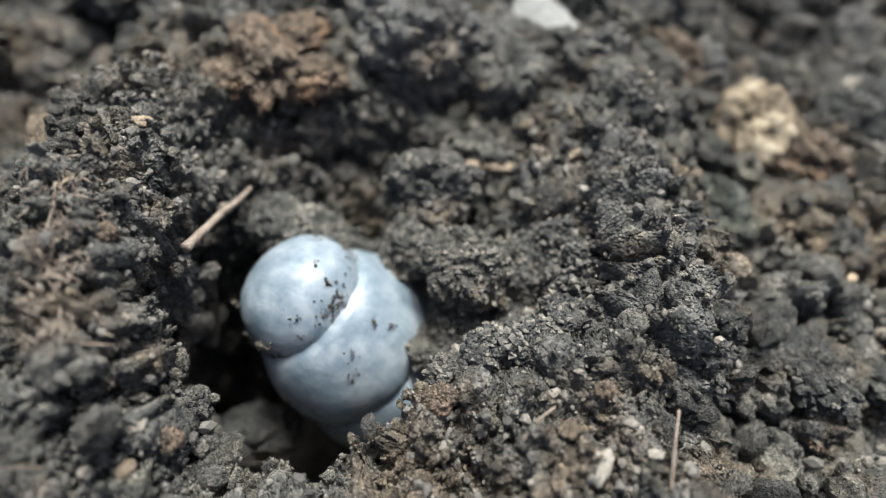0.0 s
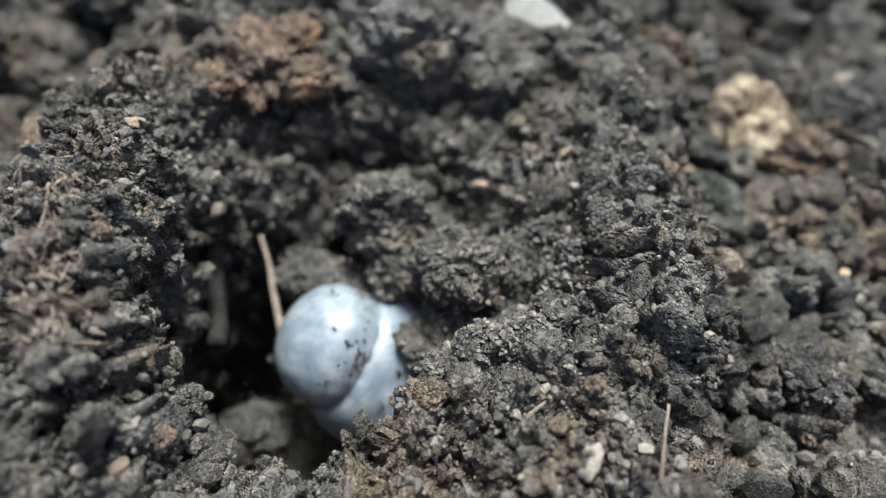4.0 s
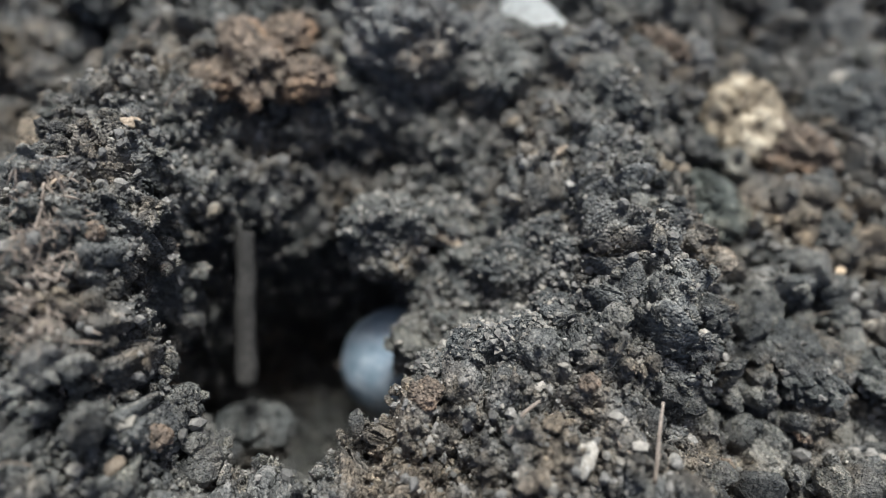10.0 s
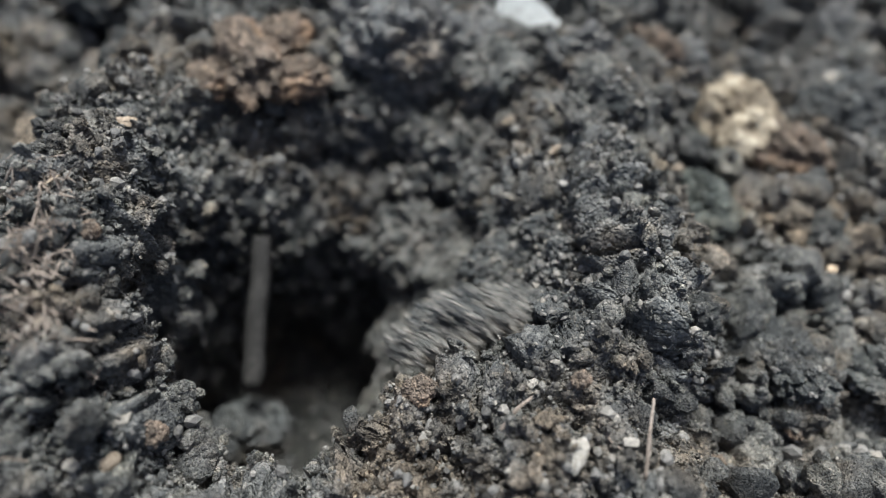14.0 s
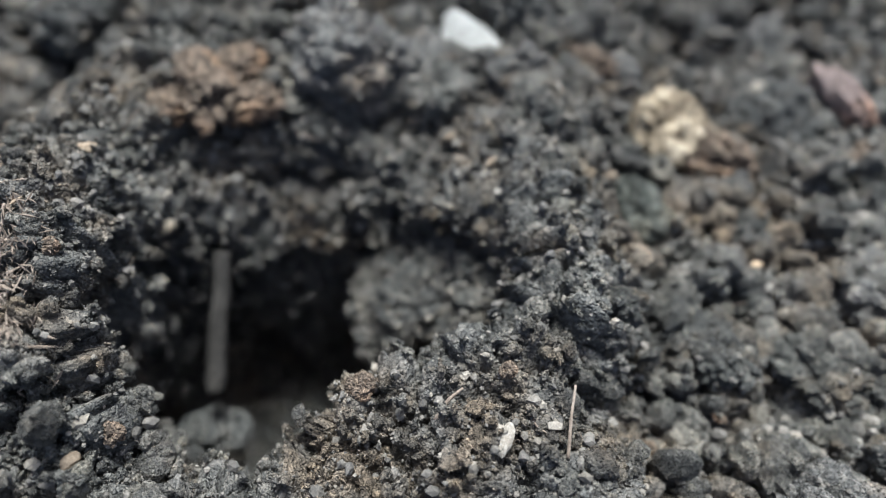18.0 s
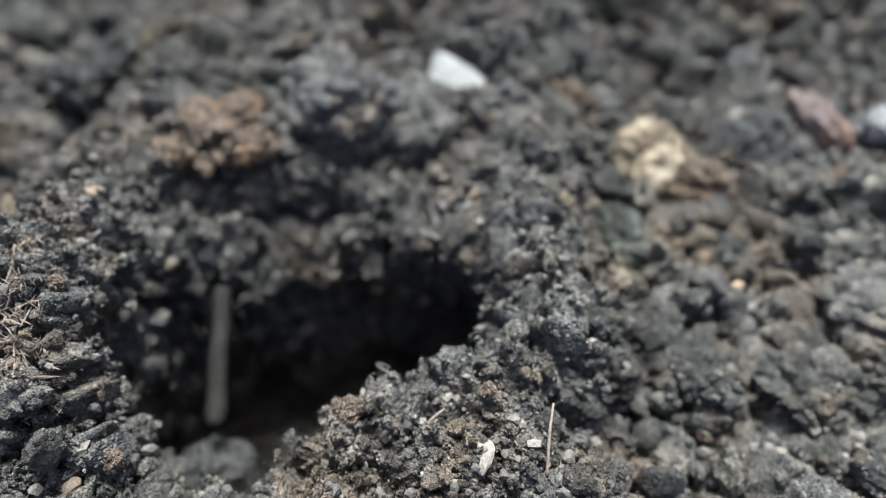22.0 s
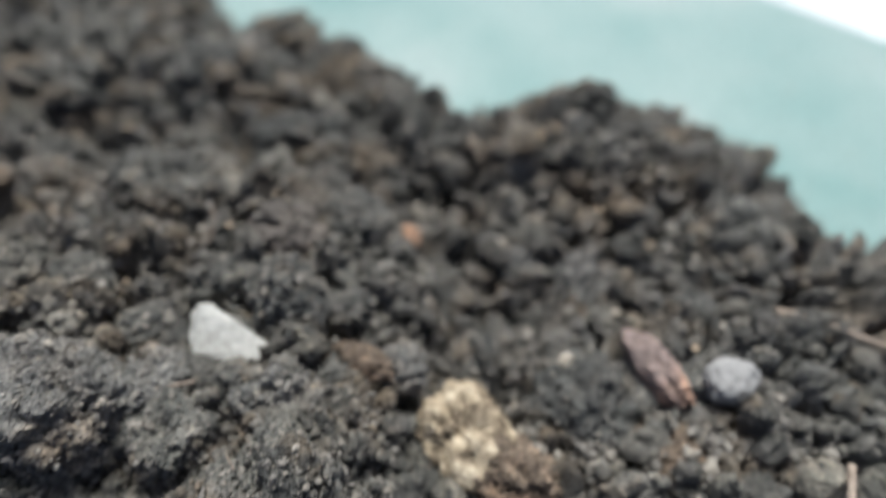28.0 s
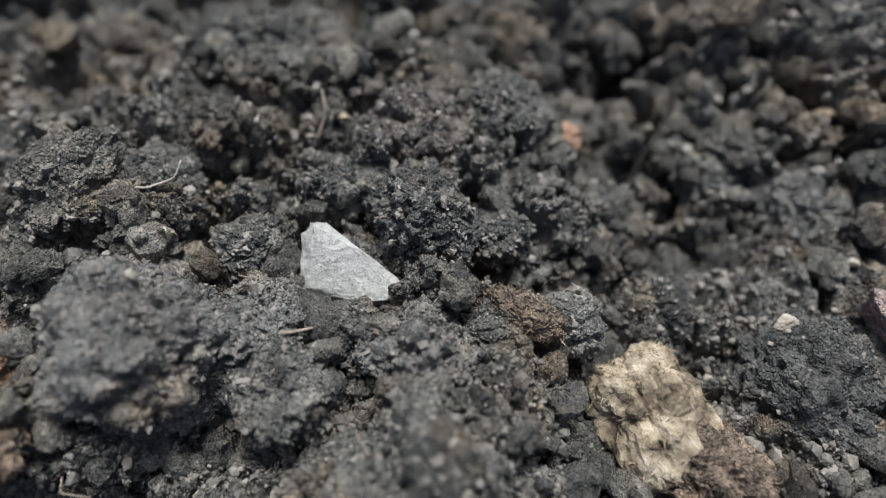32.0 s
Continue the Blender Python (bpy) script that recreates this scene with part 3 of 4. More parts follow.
def on_clods(n, low, high, box, kinds=FINE):
    """Fine grains stuck to the clods that lie within a stretch of the plan."""
    places = []
    obs = [o for o in scene.objects if o.name.startswith("soil_clod") and box[0] < o.matrix_world.translation.x / C < box[1] and box[2] < o.matrix_world.translation.y / C < box[3]]
    wide = np.array([(o.dimensions.x / C) ** 2 for o in obs])
    for o, k in zip(obs, np.maximum(1, (n * wide / wide.sum()).astype(int))):
        co = np.empty(len(o.data.vertices) * 3, dtype=np.float32)
        o.data.vertices.foreach_get("co", co)
        m = np.array(o.matrix_world)
        places.append((co.reshape(-1, 3)[rng.integers(0, len(co) // 3, k)] @ m[:3, :3].T + m[:3, 3]) / C)
    p = np.concatenate(places)
    return strew(p, low + (high - low) * rng.uniform(0, 1, len(p)) ** 2, kinds)


stuff("soil_grains", [scatter(6000, -4.5, 8.5, 3.8, 12.5, 0.035, 0.10, GRAINS, 0.35, 2.0),
                      scatter(1800, 8, 15, 3.5, 12, 0.05, 0.13, GRAINS, 0.35),
                      scatter(4000, -3, 14, 11.5, 19, 0.035, 0.11, GRAINS, 0.35, 2.0),
                      scatter(22000, -3.5, 6.5, 4, 9.5, 0.012, 0.036, FINE, 0.6, 1.3),
                      scatter(14000, -3, 7.5, 9.5, 13, 0.015, 0.06, FINE, 0.5, 1.6),
                      scatter(26000, -1, 11, 11.4, 17, 0.010, 0.040, FINE, 0.6, 1.3),
                      on_clods(8000, 0.015, 0.06, (-3, 12, 4, 19)), on_clods(12000, 0.012, 0.035, (0, 9, 11.3, 17.5)), on_clods(1900, 0.03, 0.10, (0, 9, 11.3, 17.5), NUGGETS)],
      M_GRAIN, "fine grey-brown soil grains covering the heap", "soil")


def chip_stone(name, outline, thick, m, mat, label, category):
    """An angular stone: an outline (cm) with a bevelled, uneven body."""
    bm = bmesh.new()
    pts = []
    for x, y in ((u * 1.14, w * 1.34) for u, w in outline):
        pts.append(bm.verts.new((x, y, 0)))
        pts.append(bm.verts.new((x * 0.86 + 0.02, y * 0.84, thick * rng.uniform(0.25, 0.5))))
        pts.append(bm.verts.new((x * 0.8, y * 0.8, -thick)))
    bmesh.ops.convex_hull(bm, input=pts)
    bmesh.ops.triangulate(bm, faces=bm.faces)
    for _ in range(3):
        bmesh.ops.subdivide_edges(bm, edges=bm.edges, cuts=1, use_grid_fill=True)
        bmesh.ops.triangulate(bm, faces=bm.faces)
    bmesh.ops.smooth_vert(bm, verts=bm.verts, factor=0.15, use_axis_x=True, use_axis_y=True, use_axis_z=True)
    co = np.array([v.co[:] for v in bm.verts])
    co = co * (1 + 0.08 * fbm(co * 4 + 3, 3, 8) + 0.05 * fbm(co * 11 + 7, 2, 9))[:, None]
    for v, c in zip(bm.verts, co):
        v.co = c * C
    me = bpy.data.meshes.new(name)
    bm.to_mesh(me)
    bm.free()
    me.materials.append(mat)
    ob = new(name, me)
    ob.matrix_world = m
    return tagged(ob, label, category)


NEEDLES = [(v * (3.2, 0.35, 0.35), f) for v, f in FINE]


def fuzz(ob, n, low, high, label):
    """Short fibres standing off a lump of rotten wood or peat."""
    co = np.array([ob.data.vertices[int(i)].co[:] for i in rng.integers(0, len(ob.data.vertices), n)]) / C
    v, f = strew(co, rng.uniform(low, high, n), NEEDLES)
    bits = new("fuzz", mesh_from("fuzz", v * C, f, ob.data.materials[0]))
    bits.parent = ob
    tagged(bits, label, kind="stuff")


def facing(x, y, z, eye=(5.7, 10.35, 8.1), roll=0):
    """A pose at the place whose face is turned up towards the viewer's side."""
    return Matrix.Translation(Vector((x, y, z)) * C) @ look(Vector(eye) - Vector((x, y, z)), (0, 0, 0), roll).to_3x3().to_4x4()


chip_stone("white_stone", [(-0.6, -0.02), (-0.33, 0.5), (-0.18, 0.6), (0.0, 0.5), (0.30, 0.02), (0.58, -0.42), (0.52, -0.58), (-0.02, -0.46), (-0.5, -0.16)], 0.45,
           facing(4.47, 14.18, 1.12, (6.0, 11.0, 8.1)), M_WHITESTONE, "angular pale grey-white stone chip lying on the soil", "stone")
lump("white_chip", 10.55, 13.55, 0.33, (0.18, 0.12, 0.11), M_HUSK, "small cream-white chip on a soil clod", "stone", 60, (0, 0, 20), 0.6, 0.3)
lump("tan_lump", 8.45, 12.45, 0.22, (0.75, 0.85, 0.6), M_TAN, "pale tan fibrous lump of rotten wood", "rotten wood", 64, (20, 10, 30), 0.8, 0.6)
# The wood's lower lobe: brown, with its shade put into the darker colour.
lump("tan_lump", 9.25, 11.6, 0.1, (0.72, 0.55, 0.45), M_PEAT, "brown-tan lump of rotten wood half buried, darkened for shade", "rotten wood", 67, (0, 15, -30), 0.5, 1.5)
lump("pink_stone", 12.1, 13.15, 0.42, (0.34, 0.76, 0.36), M_PINK, "dull pink elongated stone on the soil", "stone", 62, (0, 0, 22), 0.6, 0.9)
lump("grey_pebble", 13.15, 12.7, 0.6, (0.52, 0.37, 0.33), M_PEBBLE, "smooth grey pebble on the soil", "pebble", 63, (0, 0, 15), 0.4, 0.08)
lump("green_stone", 7.5, 10.6, -0.1, (0.55, 0.75, 0.5), M_GREENSTONE, "dull greenish-grey stone beside the ridge", "stone", 64, (0, 0, 30), 0.7, 0.9)
lump("orange_grit", 7.8, 17.0, 0.3, (0.27, 0.23, 0.2), M_ORANGE, "small orange-brown piece of brick", "grit", 65, (0, 0, 0), 0.6, 0.5)
for px, py, pz, ps, pk in ((-0.5, 11.9, 1.75, 0.75, 66), (0.35, 11.75, 1.6, 0.55, 72), (-0.9, 11.3, 1.75, 0.45, 73), (0.1, 12.5, 1.7, 0.6, 74)):
    lump("peat_tuft", px, py, pz, (ps, ps * 0.7, ps * 0.5), M_PEAT, "brown tuft of fibrous peat on the crest", "peat", pk, (0, 0, pk * 40), 0.9, 1.6)
lump("peat_tuft", 6.75, 13.5, 1.1, (0.5, 0.25, 0.22), M_PEAT, "brown fibrous peat beside a clod", "peat", 68, (0, 0, -30), 0.5, 1.1)
lump("peat_tuft", 11.7, 14.9, -0.4, (0.7, 0.3, 0.22), M_PEAT, "brown fibrous peat in the hollow", "peat", 69, (0, 0, -8), 0.5, 1.1)
lump("peat_tuft", 12.0, 11.75, -0.05, (0.6, 0.45, 0.25), M_PEAT, "tan-brown fibrous peat on the slope", "peat", 70, (0, 0, 10), 0.5, 1.1)
lump("stone", -0.25, 6.85, -2.1, (0.7, 0.55, 0.55), M_CLOD, "dull brown-grey stone in the burrow's side", "stone", 71, (0, 0, 0), 0.5, 0.6)

for ob in [o for o in scene.objects if o.name.startswith(("tan_lump", "peat_tuft"))]:
    fuzz(ob, 900, 0.012, 0.034, "short frayed fibres")


def strand(name, pts, r, mat, label, category, taper=0.5, wobble=0.02):
    """A stick, twig or root: a tapered tube along a line of points (cm)."""
    p = np.array(pts, dtype=float)
    t = np.linspace(0, len(p) - 1, 22)
    line = np.stack([np.interp(t, np.arange(len(p)), p[:, k]) for k in range(3)], 1)
    for _ in range(2):
        line[1:-1] = (line[:-2] + 2 * line[1:-1] + line[2:]) / 4
    line += wobble * np.stack([value_noise(line * 2.0 + k * 31, k) for k in range(3)], 1)
    mid = line.mean(axis=0)
    line = line - mid
    tang = np.gradient(line, axis=0)
    tang /= np.linalg.norm(tang, axis=1, keepdims=True)
    side = np.cross(tang, (0.3, 0.2, 0.93))
    side /= np.linalg.norm(side, axis=1, keepdims=True)
    up = np.cross(side, tang)
    rad = r * (1 - (1 - taper) * np.linspace(0, 1, 22)) * (1 + 0.10 * value_noise(line * 5 + 3, 9))
    a = np.linspace(0, 2 * math.pi, 8, endpoint=False)
    v = line[:, None] + rad[:, None, None] * (np.cos(a)[None, :, None] * side[:, None] + np.sin(a)[None, :, None] * up[:, None])
    v = np.concatenate([v.reshape(-1, 3), line[:1], line[-1:]])
    f = []
    for i in range(21):
        for k in range(8):
            b, c, d, e = i * 8 + k, i * 8 + (k + 1) % 8, i * 8 + 8 + (k + 1) % 8, i * 8 + 8 + k
            f += [(b, c, d), (b, d, e)]
    for k in range(8):
        f += [(176, (k + 1) % 8, k), (177, 168 + k, 168 + (k + 1) % 8)]
    ob = new(name, mesh_from(name, v * C, np.array(f), mat, True))
    ob.matrix_world = Matrix.Translation(Vector(mid) * C)
    return tagged(ob, label, category)


strand("twig", [(5.54, 5.52, 1.22), (5.62, 6.0, 1.4), (5.70, 6.4, 1.46)], 0.024, M_ROOT, "thin upright dry twig on the burrow's rim", "twig", 0.7)
strand("straw", [(13.3, 8.6, 0.15), (13.9, 9.8, 0.45), (14.5, 11.0, 0.65)], 0.09, M_ROOT, "pale dry straw lying on the slope", "straw", 0.7)
strand("root", [(14.0, 14.1, 0.65), (14.9, 13.8, 0.8), (16.4, 13.1, 0.5), (18, 12.6, 0.3)], 0.08, M_ROOT, "thin pale root on the far slope", "root")
strand("rootlet", [(1.7, 15.05, 1.95), (1.88, 15.0, 1.97), (2.08, 15.08, 1.97), (2.24, 15.15, 2.0), (2.33, 15.38, 2.1)], 0.022, M_HUSK, "pale curled rootlet on the soil", "root")
strand("rootlet", [(3.9, 16.3, 1.3), (4.05, 16.6, 1.55), (4.0, 16.9, 1.7)], 0.03, M_ROOT, "fine curved pale rootlet in soil", "root")
strand("root", [(8.3, 16.0, -0.65), (9.2, 16.9, -0.3), (9.8, 17.5, 0.05), (10.1, 18.3, 0.2)], 0.1, M_STICK, "dark crooked root in the hollow", "root", 0.5, 0.25)
strand("fibre", [(3.9, 6.0, 1.25), (4.06, 6.2, 1.42), (4.25, 6.35, 1.45)], 0.035, M_ROOT, "short dry fibre on the burrow's rim", "fibre")
strand("fibre", [(3.0, 13.0, 1.5), (3.8, 13.1, 1.55), (4.3, 13.25, 1.4)], 0.035, M_ROOT, "dry fibre on the soil", "fibre")
for k in range(46):
    x, y = rng.uniform(-3, 12), rng.uniform(4.5, 19)
    if math.hypot(x - PIT[0], y - PIT[1]) < 3.3:
        continue
    a, n = rng.uniform(0, 6.28), rng.uniform(0.25, 0.7)
    z = height_at(x, y)
    strand("fibre", [(x, y, z - 0.03), (x + n * 0.5 * math.cos(a), y + n * 0.5 * math.sin(a), z + rng.uniform(0.05, 0.2)),
                     (x + n * math.cos(a + 0.4), y + n * math.sin(a + 0.4), z + rng.uniform(0, 0.2))],
           rng.uniform(0.008, 0.02), M_ROOT, "fine dry plant fibre in the soil", "fibre")

# A pale root on the high side, and brown crumbs of peat round the burrow.
strand("root", [(x, y, height_at(x, y) + 0.02) for x, y in ((-1.75, 8.2), (-1.55, 7.5), (-1.45, 7.0), (-1.25, 6.5))], 0.02, M_ROOT, "pale fuzzy root on the heap's high side", "root", 0.6, 0.3)
along_ridge = rng.uniform(0, 1, 420)
hair_x = np.interp(along_ridge, [0, 0.35, 0.65, 1], [-1.75, -1.55, -1.45, -1.2]) + rng.normal(0, 0.22, 420)
hair_y = np.interp(along_ridge, [0, 0.35, 0.65, 1], [8.4, 7.5, 7.0, 6.2]) + rng.normal(0, 0.15, 420)
hairs = np.array([(x, y, height_at(x, y) + 0.01) for x, y in zip(hair_x, hair_y)])
v, f = strew(hairs, rng.uniform(0.015, 0.05, 420), NEEDLES)
tagged(new("root_hairs", mesh_from("root_hairs", v * C, f, M_ROOT)), "fine pale root hairs matted on the heap's high side", "root hairs", kind="stuff")
for k, (x, y, r) in enumerate(((2.9, 6.5, 0.18), (4.83, 6.57, 0.11), (-1.03, 7.73, 0.12), (-0.22, 5.78, 0.15), (4.29, 8.32, 0.08), (7.05, 6.16, 0.14), (8.17, 6.71, 0.15))):
    lump("peat_crumb", x, y, height_at(x, y) + r * 0.6, (r, r * 0.8, r * 0.7), M_PEAT, "small orange-brown crumb of peat in the soil", "peat", 160 + k, (0, 0, k * 50), 0.8, 1.2)

FLAKE = [clod_mesh("wood_chip", 80 + k, M_CHIP, (1.0, rng.uniform(0.3, 0.6), 0.2), 0.9, 0, base=ICO3) for k in range(5)]


def flake(name, x, y, z, size, turn, mesh, label, category, group=""):
    ob = new(name, mesh)
    ob.matrix_world = pose(x * C, y * C, z * C, *turn) @ Matrix.Diagonal((size, size, size, 1))
    return tagged(ob, label, category, group)


HUSK = clod_mesh("seed_husk", 91, M_HUSK, (0.4, 1.0, 0.3), 0.35, 0, base=ICO4, crust=0.35)
GRIT = clod_mesh("grit", 92, M_HUSK, (1.0, 0.7, 0.7), 0.8, 0, base=ICO3, crust=0.4)
flake("seed_husk", 4.78, 5.72, 1.34, 0.21, (20, 10, -15), HUSK, "cream-white seed husk on the burrow's rim", "husk")
flake("grit", 4.28, 6.6, 1.3, 0.07, (0, 0, 20), GRIT, "tiny white grit on the burrow's rim", "grit")
flake("grit", -0.6, 5.4, 1.4, 0.11, (0, 0, 60), clod_mesh("grit", 93, M_CHIP, (1, 0.8, 0.7), 0.4, 0, base=ICO2), "tiny yellow grit on the near rim", "grit")
flake("grit", 7.0, 7.2, 0.1, 0.1, (0, 0, 60), GRIT, "small pale grit on the slope", "grit")
flake("grit", 5.5, 13.05, 1.66, 0.085, (0, 0, 10), GRIT, "tiny pale grit on the crest", "grit")
for k in range(44):
    x, y = rng.uniform(-4, 14), rng.uniform(4.3, 21)
    if math.hypot(x - PIT[0], y - PIT[1]) < 3.2 or (x < 7.5 and y < 8):
        continue
    flake("wood_chip", x, y, height_at(x, y) + 0.02, rng.uniform(0.05, 0.13), (rng.uniform(-40, 40), rng.uniform(-40, 40), rng.uniform(0, 360)),
          FLAKE[k % 5], "small tan wood chip in the soil", "wood chip", "chips in the soil")
for k in range(40):
    x, y = rng.uniform(-4, 14), rng.uniform(4.3, 21)
    if math.hypot(x - PIT[0], y - PIT[1]) < 3.2:
        continue
    flake("grit", x, y, height_at(x, y) + 0.02, rng.uniform(0.02, 0.045), (0, 0, rng.uniform(0, 360)), GRIT, "tiny pale grit in the soil", "grit", "grit in the soil")

# ---- the burrowing grub ----
grub = new("grub")
tagged(grub, "glossy bluish-white beetle grub burrowing down, specked with soil", "grub")


def ring(name, x0, x1, r0, rm, r1, cap, parent, label=""):
    """One body segment: a bulging ring along x from x0 to x1; cap closes its front end round."""
    n, m = 26, 48
    t = np.linspace(0, 1, n)
    if cap:
        ang = t * math.pi * 0.62
        x = x0 + (x1 - x0) * (1 - np.cos(ang)) / (1 - math.cos(math.pi * 0.62))
        r = rm * np.sin(ang) ** 0.85
    else:
        x = x0 + (x1 - x0) * t
        r = np.interp(t, [0, 1], [r0, r1]) + (rm - (r0 + r1) / 2) * np.sin(t * math.pi) ** 0.5
    a = np.linspace(0, 2 * math.pi, m, endpoint=False)
    v = np.stack([np.repeat(x, m), (r[:, None] * np.cos(a)).ravel(), (r[:, None] * np.sin(a)).ravel() * 0.94], 1)
    v = v * (1 + 0.05 * fbm(v * 1.3 + x0, 3, 6.0) + 0.012 * fbm(v * (1, 5, 5), 2, 8.0))[:, None]
    f = []
    for i in range(n - 1):
        for k in range(m):
            f.append((i * m + k, i * m + (k + 1) % m, i * m + m + (k + 1) % m, i * m + m + k))
    me = mesh_from(name, v * C, np.array(f), M_GRUB, True)
    ob = new(name, me)
    ob.parent = parent
    if label:
        ob["label"] = label
    return ob


def specks(name, count, rings, parent, spread_a, label, low=0.012, high=0.035, cluster=8, jitter=0.05):
    """Soil stuck to the skin: clusters of grains on rings of given place and radius."""
    p = []
    for _ in range(count):
        x, r = rings[rng.integers(0, len(rings))]
        a = rng.uniform(*spread_a)
        for _ in range(rng.integers(1, cluster)):
            b = a + rng.normal() * jitter / r
            p.append((x + rng.normal() * jitter, r * math.cos(b), r * math.sin(b) * 0.94))
    v, f = strew(np.array(p), rng.uniform(low, high, len(p)), FINE)
    ob = new(name, mesh_from(name, v * C, f, M_SOIL))
    ob.parent = parent
    ob["label"] = label
    ob["kind"] = "stuff"
    return ob


tail = ring("tail_segment", -0.62, 0.55, 0, 1.0, 0, True, grub)
seg_b = ring("body_segment", 0.34, 1.85, 0.98, 1.4, 1.3, False, grub)
seg_c = ring("body_segment", 1.78, 3.4, 1.28, 1.42, 1.1, False, grub)
seg_d = ring("body_segment", 3.4, 4.8, 1.1, 1.35, 0.95, False, grub)
specks("fold_dirt", 75, [(0.40, 1.0), (0.34, 0.99), (0.26, 1.0), (0.15, 1.0)], grub, (0, 6.28), "dark soil packed in the fold", 0.012, 0.034, 22, 0.1)
specks("fold_dirt", 70, [(1.76, 1.31), (1.84, 1.31)], grub, (0, 6.28), "dark soil packed in the fold", 0.015, 0.05, 22, 0.12)
specks("dirt_specks", 13, [(-0.35, 0.83), (-0.1, 0.95), (0.1, 1.0)], tail, (0, 6.28), "dark soil specks on the skin", 0.01, 0.03, 16, 0.045)
specks("dirt_specks", 26, [(0.7, 1.33), (1.0, 1.39), (1.4, 1.41), (1.8, 1.37)], seg_b, (0, 6.28), "dark soil specks on the skin", 0.01, 0.032, 18, 0.06)
specks("dirt_specks", 14, [(2.4, 1.41), (2.7, 1.43)], seg_c, (0, 6.28), "dark soil specks on the skin")


# ---- soil that slides and falls, and the stick ----
def loose(size, seed, label):
    ob = new("soil_clump", clod_mesh("soil_clump", seed, M_CLOD, size, 0.9, 0, 0.11, ICO5, 1.5))
    idx = rng.integers(0, len(ob.data.vertices), 1000)
    co = np.array([ob.data.vertices[int(i)].co[:] for i in idx]) / C
    v, f = strew(co, 0.014 + 0.05 * rng.uniform(0, 1, 1000) ** 1.5, FINE)
    bits = new("loose_crust", mesh_from("loose_crust", v * C, f, M_GRAIN))
    bits.parent = ob
    tagged(bits, "fine loose crumbs on the clump", kind="stuff")
    return tagged(ob, label, "soil clump")


# Loose soil lies against the burrow's far side on a slope: the bank above, the slump below it.
def slope_heap(rows_x, rows_y, top, fall, low, high):
    return [(x + rng.uniform(-0.12, 0.12), y + rng.uniform(-0.12, 0.12), top - fall * (5.0 - x) - 0.12 * abs(y - 9.0) + rng.uniform(-0.1, 0.1), rng.uniform(low, high))
            for x in rows_x for y in rows_y]


BANK = slope_heap((3.0, 3.6, 4.25, 4.9), (8.0, 8.7, 9.4, 10.1), 0.72, 0.62, 0.48, 0.62) + [(2.5, 9.6, -0.9, 0.55), (2.4, 10.15, -0.6, 0.55), (1.85, 10.1, -1.1, 0.55)]
bank = [loose((r, r * 0.9, r * 0.85), 110 + k % 6, "loose crumbly soil clump hanging over the burrow") for k, (x, y, z, r) in enumerate(BANK)]
SLUMP = slope_heap((2.75, 3.35, 3.95, 4.55), (8.6, 9.25, 9.9, 10.5), 0.1, 0.75, 0.45, 0.58)
slump = [loose((r, r * 0.9, r * 0.85), 140 + k % 6, "crumbly soil clump slumped against the burrow's side") for k, (x, y, z, r) in enumerate(SLUMP)]
gap_fill = loose((0.45, 0.42, 0.4), 108, "small crumbly soil clump behind the grub")
RIM = ((3.7, 7.2, 0.85, 0.5), (4.3, 7.35, 0.9, 0.45), (3.2, 6.95, 0.65, 0.4))
rim_chunk = [loose((r, r * 0.8, r * 0.75), 130 + k, "crumbly peak of soil on the burrow's rim") for k, (x, y, z, r) in enumerate(RIM)]
knob = loose((0.6, 0.5, 0.5), 102, "crumbly soil knob beside the grub")
slider = loose((0.7, 0.5, 0.55), 103, "soil clump sliding down the burrow's back wall")
flaker = loose((0.6, 0.45, 0.45), 104, "soil clump with a straw flake sliding down")
capping = loose((0.75, 0.42, 0.32), 105, "soil crust pushed along by the grub")
pillar = loose((0.7, 0.6, 0.6), 106, "crumbly soil clump standing in the burrow")
ob = new("straw_flake", clod_mesh("straw_flake", 95, M_CHIP, (0.5, 0.08, 0.05), 0.3, 0, base=ICO3))
ob.parent = flaker
ob.matrix_basis = pose(0.1 * C, -0.38 * C, 0.38 * C, 0, 0, -5)
ob["label"] = "pale straw flake"
ob = new("grain", clod_mesh("grain", 96, M_GRIT, (0.1, 0.08, 0.08), 0.3, 0, base=ICO2))
ob.parent = slider
ob.matrix_basis = pose(0.05 * C, -0.42 * C, 0.3 * C)
ob["label"] = "yellowish grain"
stick = strand("stick", [(0, -1.25, 0), (0.02, 0, 0.03), (0, 1.25, 0)], 0.19, M_STICK, "weathered brown stick sliding into the burrow", "stick", 0.8)

straw_stalk = strand("straw_stalk", [(0, -1.0, 0), (0.03, 0, 0.03), (0, 1.0, 0)], 0.075, M_ROOT, "thin pale dry straw lying over the burrow's back wall", "straw", 0.5)


def along(p, axis, roll=0):
    """A pose at p (cm) whose x runs along axis."""
    return Matrix.Translation(Vector(p) * C) @ Vector(axis).to_track_quat("X", "Z").to_matrix().to_4x4() @ pose(0, 0, 0, roll)


def between(a, b):
    """A pose midway whose y runs from a to b."""
    a, b = Vector(a) * C, Vector(b) * C
    return Matrix.Translation((a + b) / 2) @ (b - a).to_track_quat("Y", "Z").to_matrix().to_4x4()


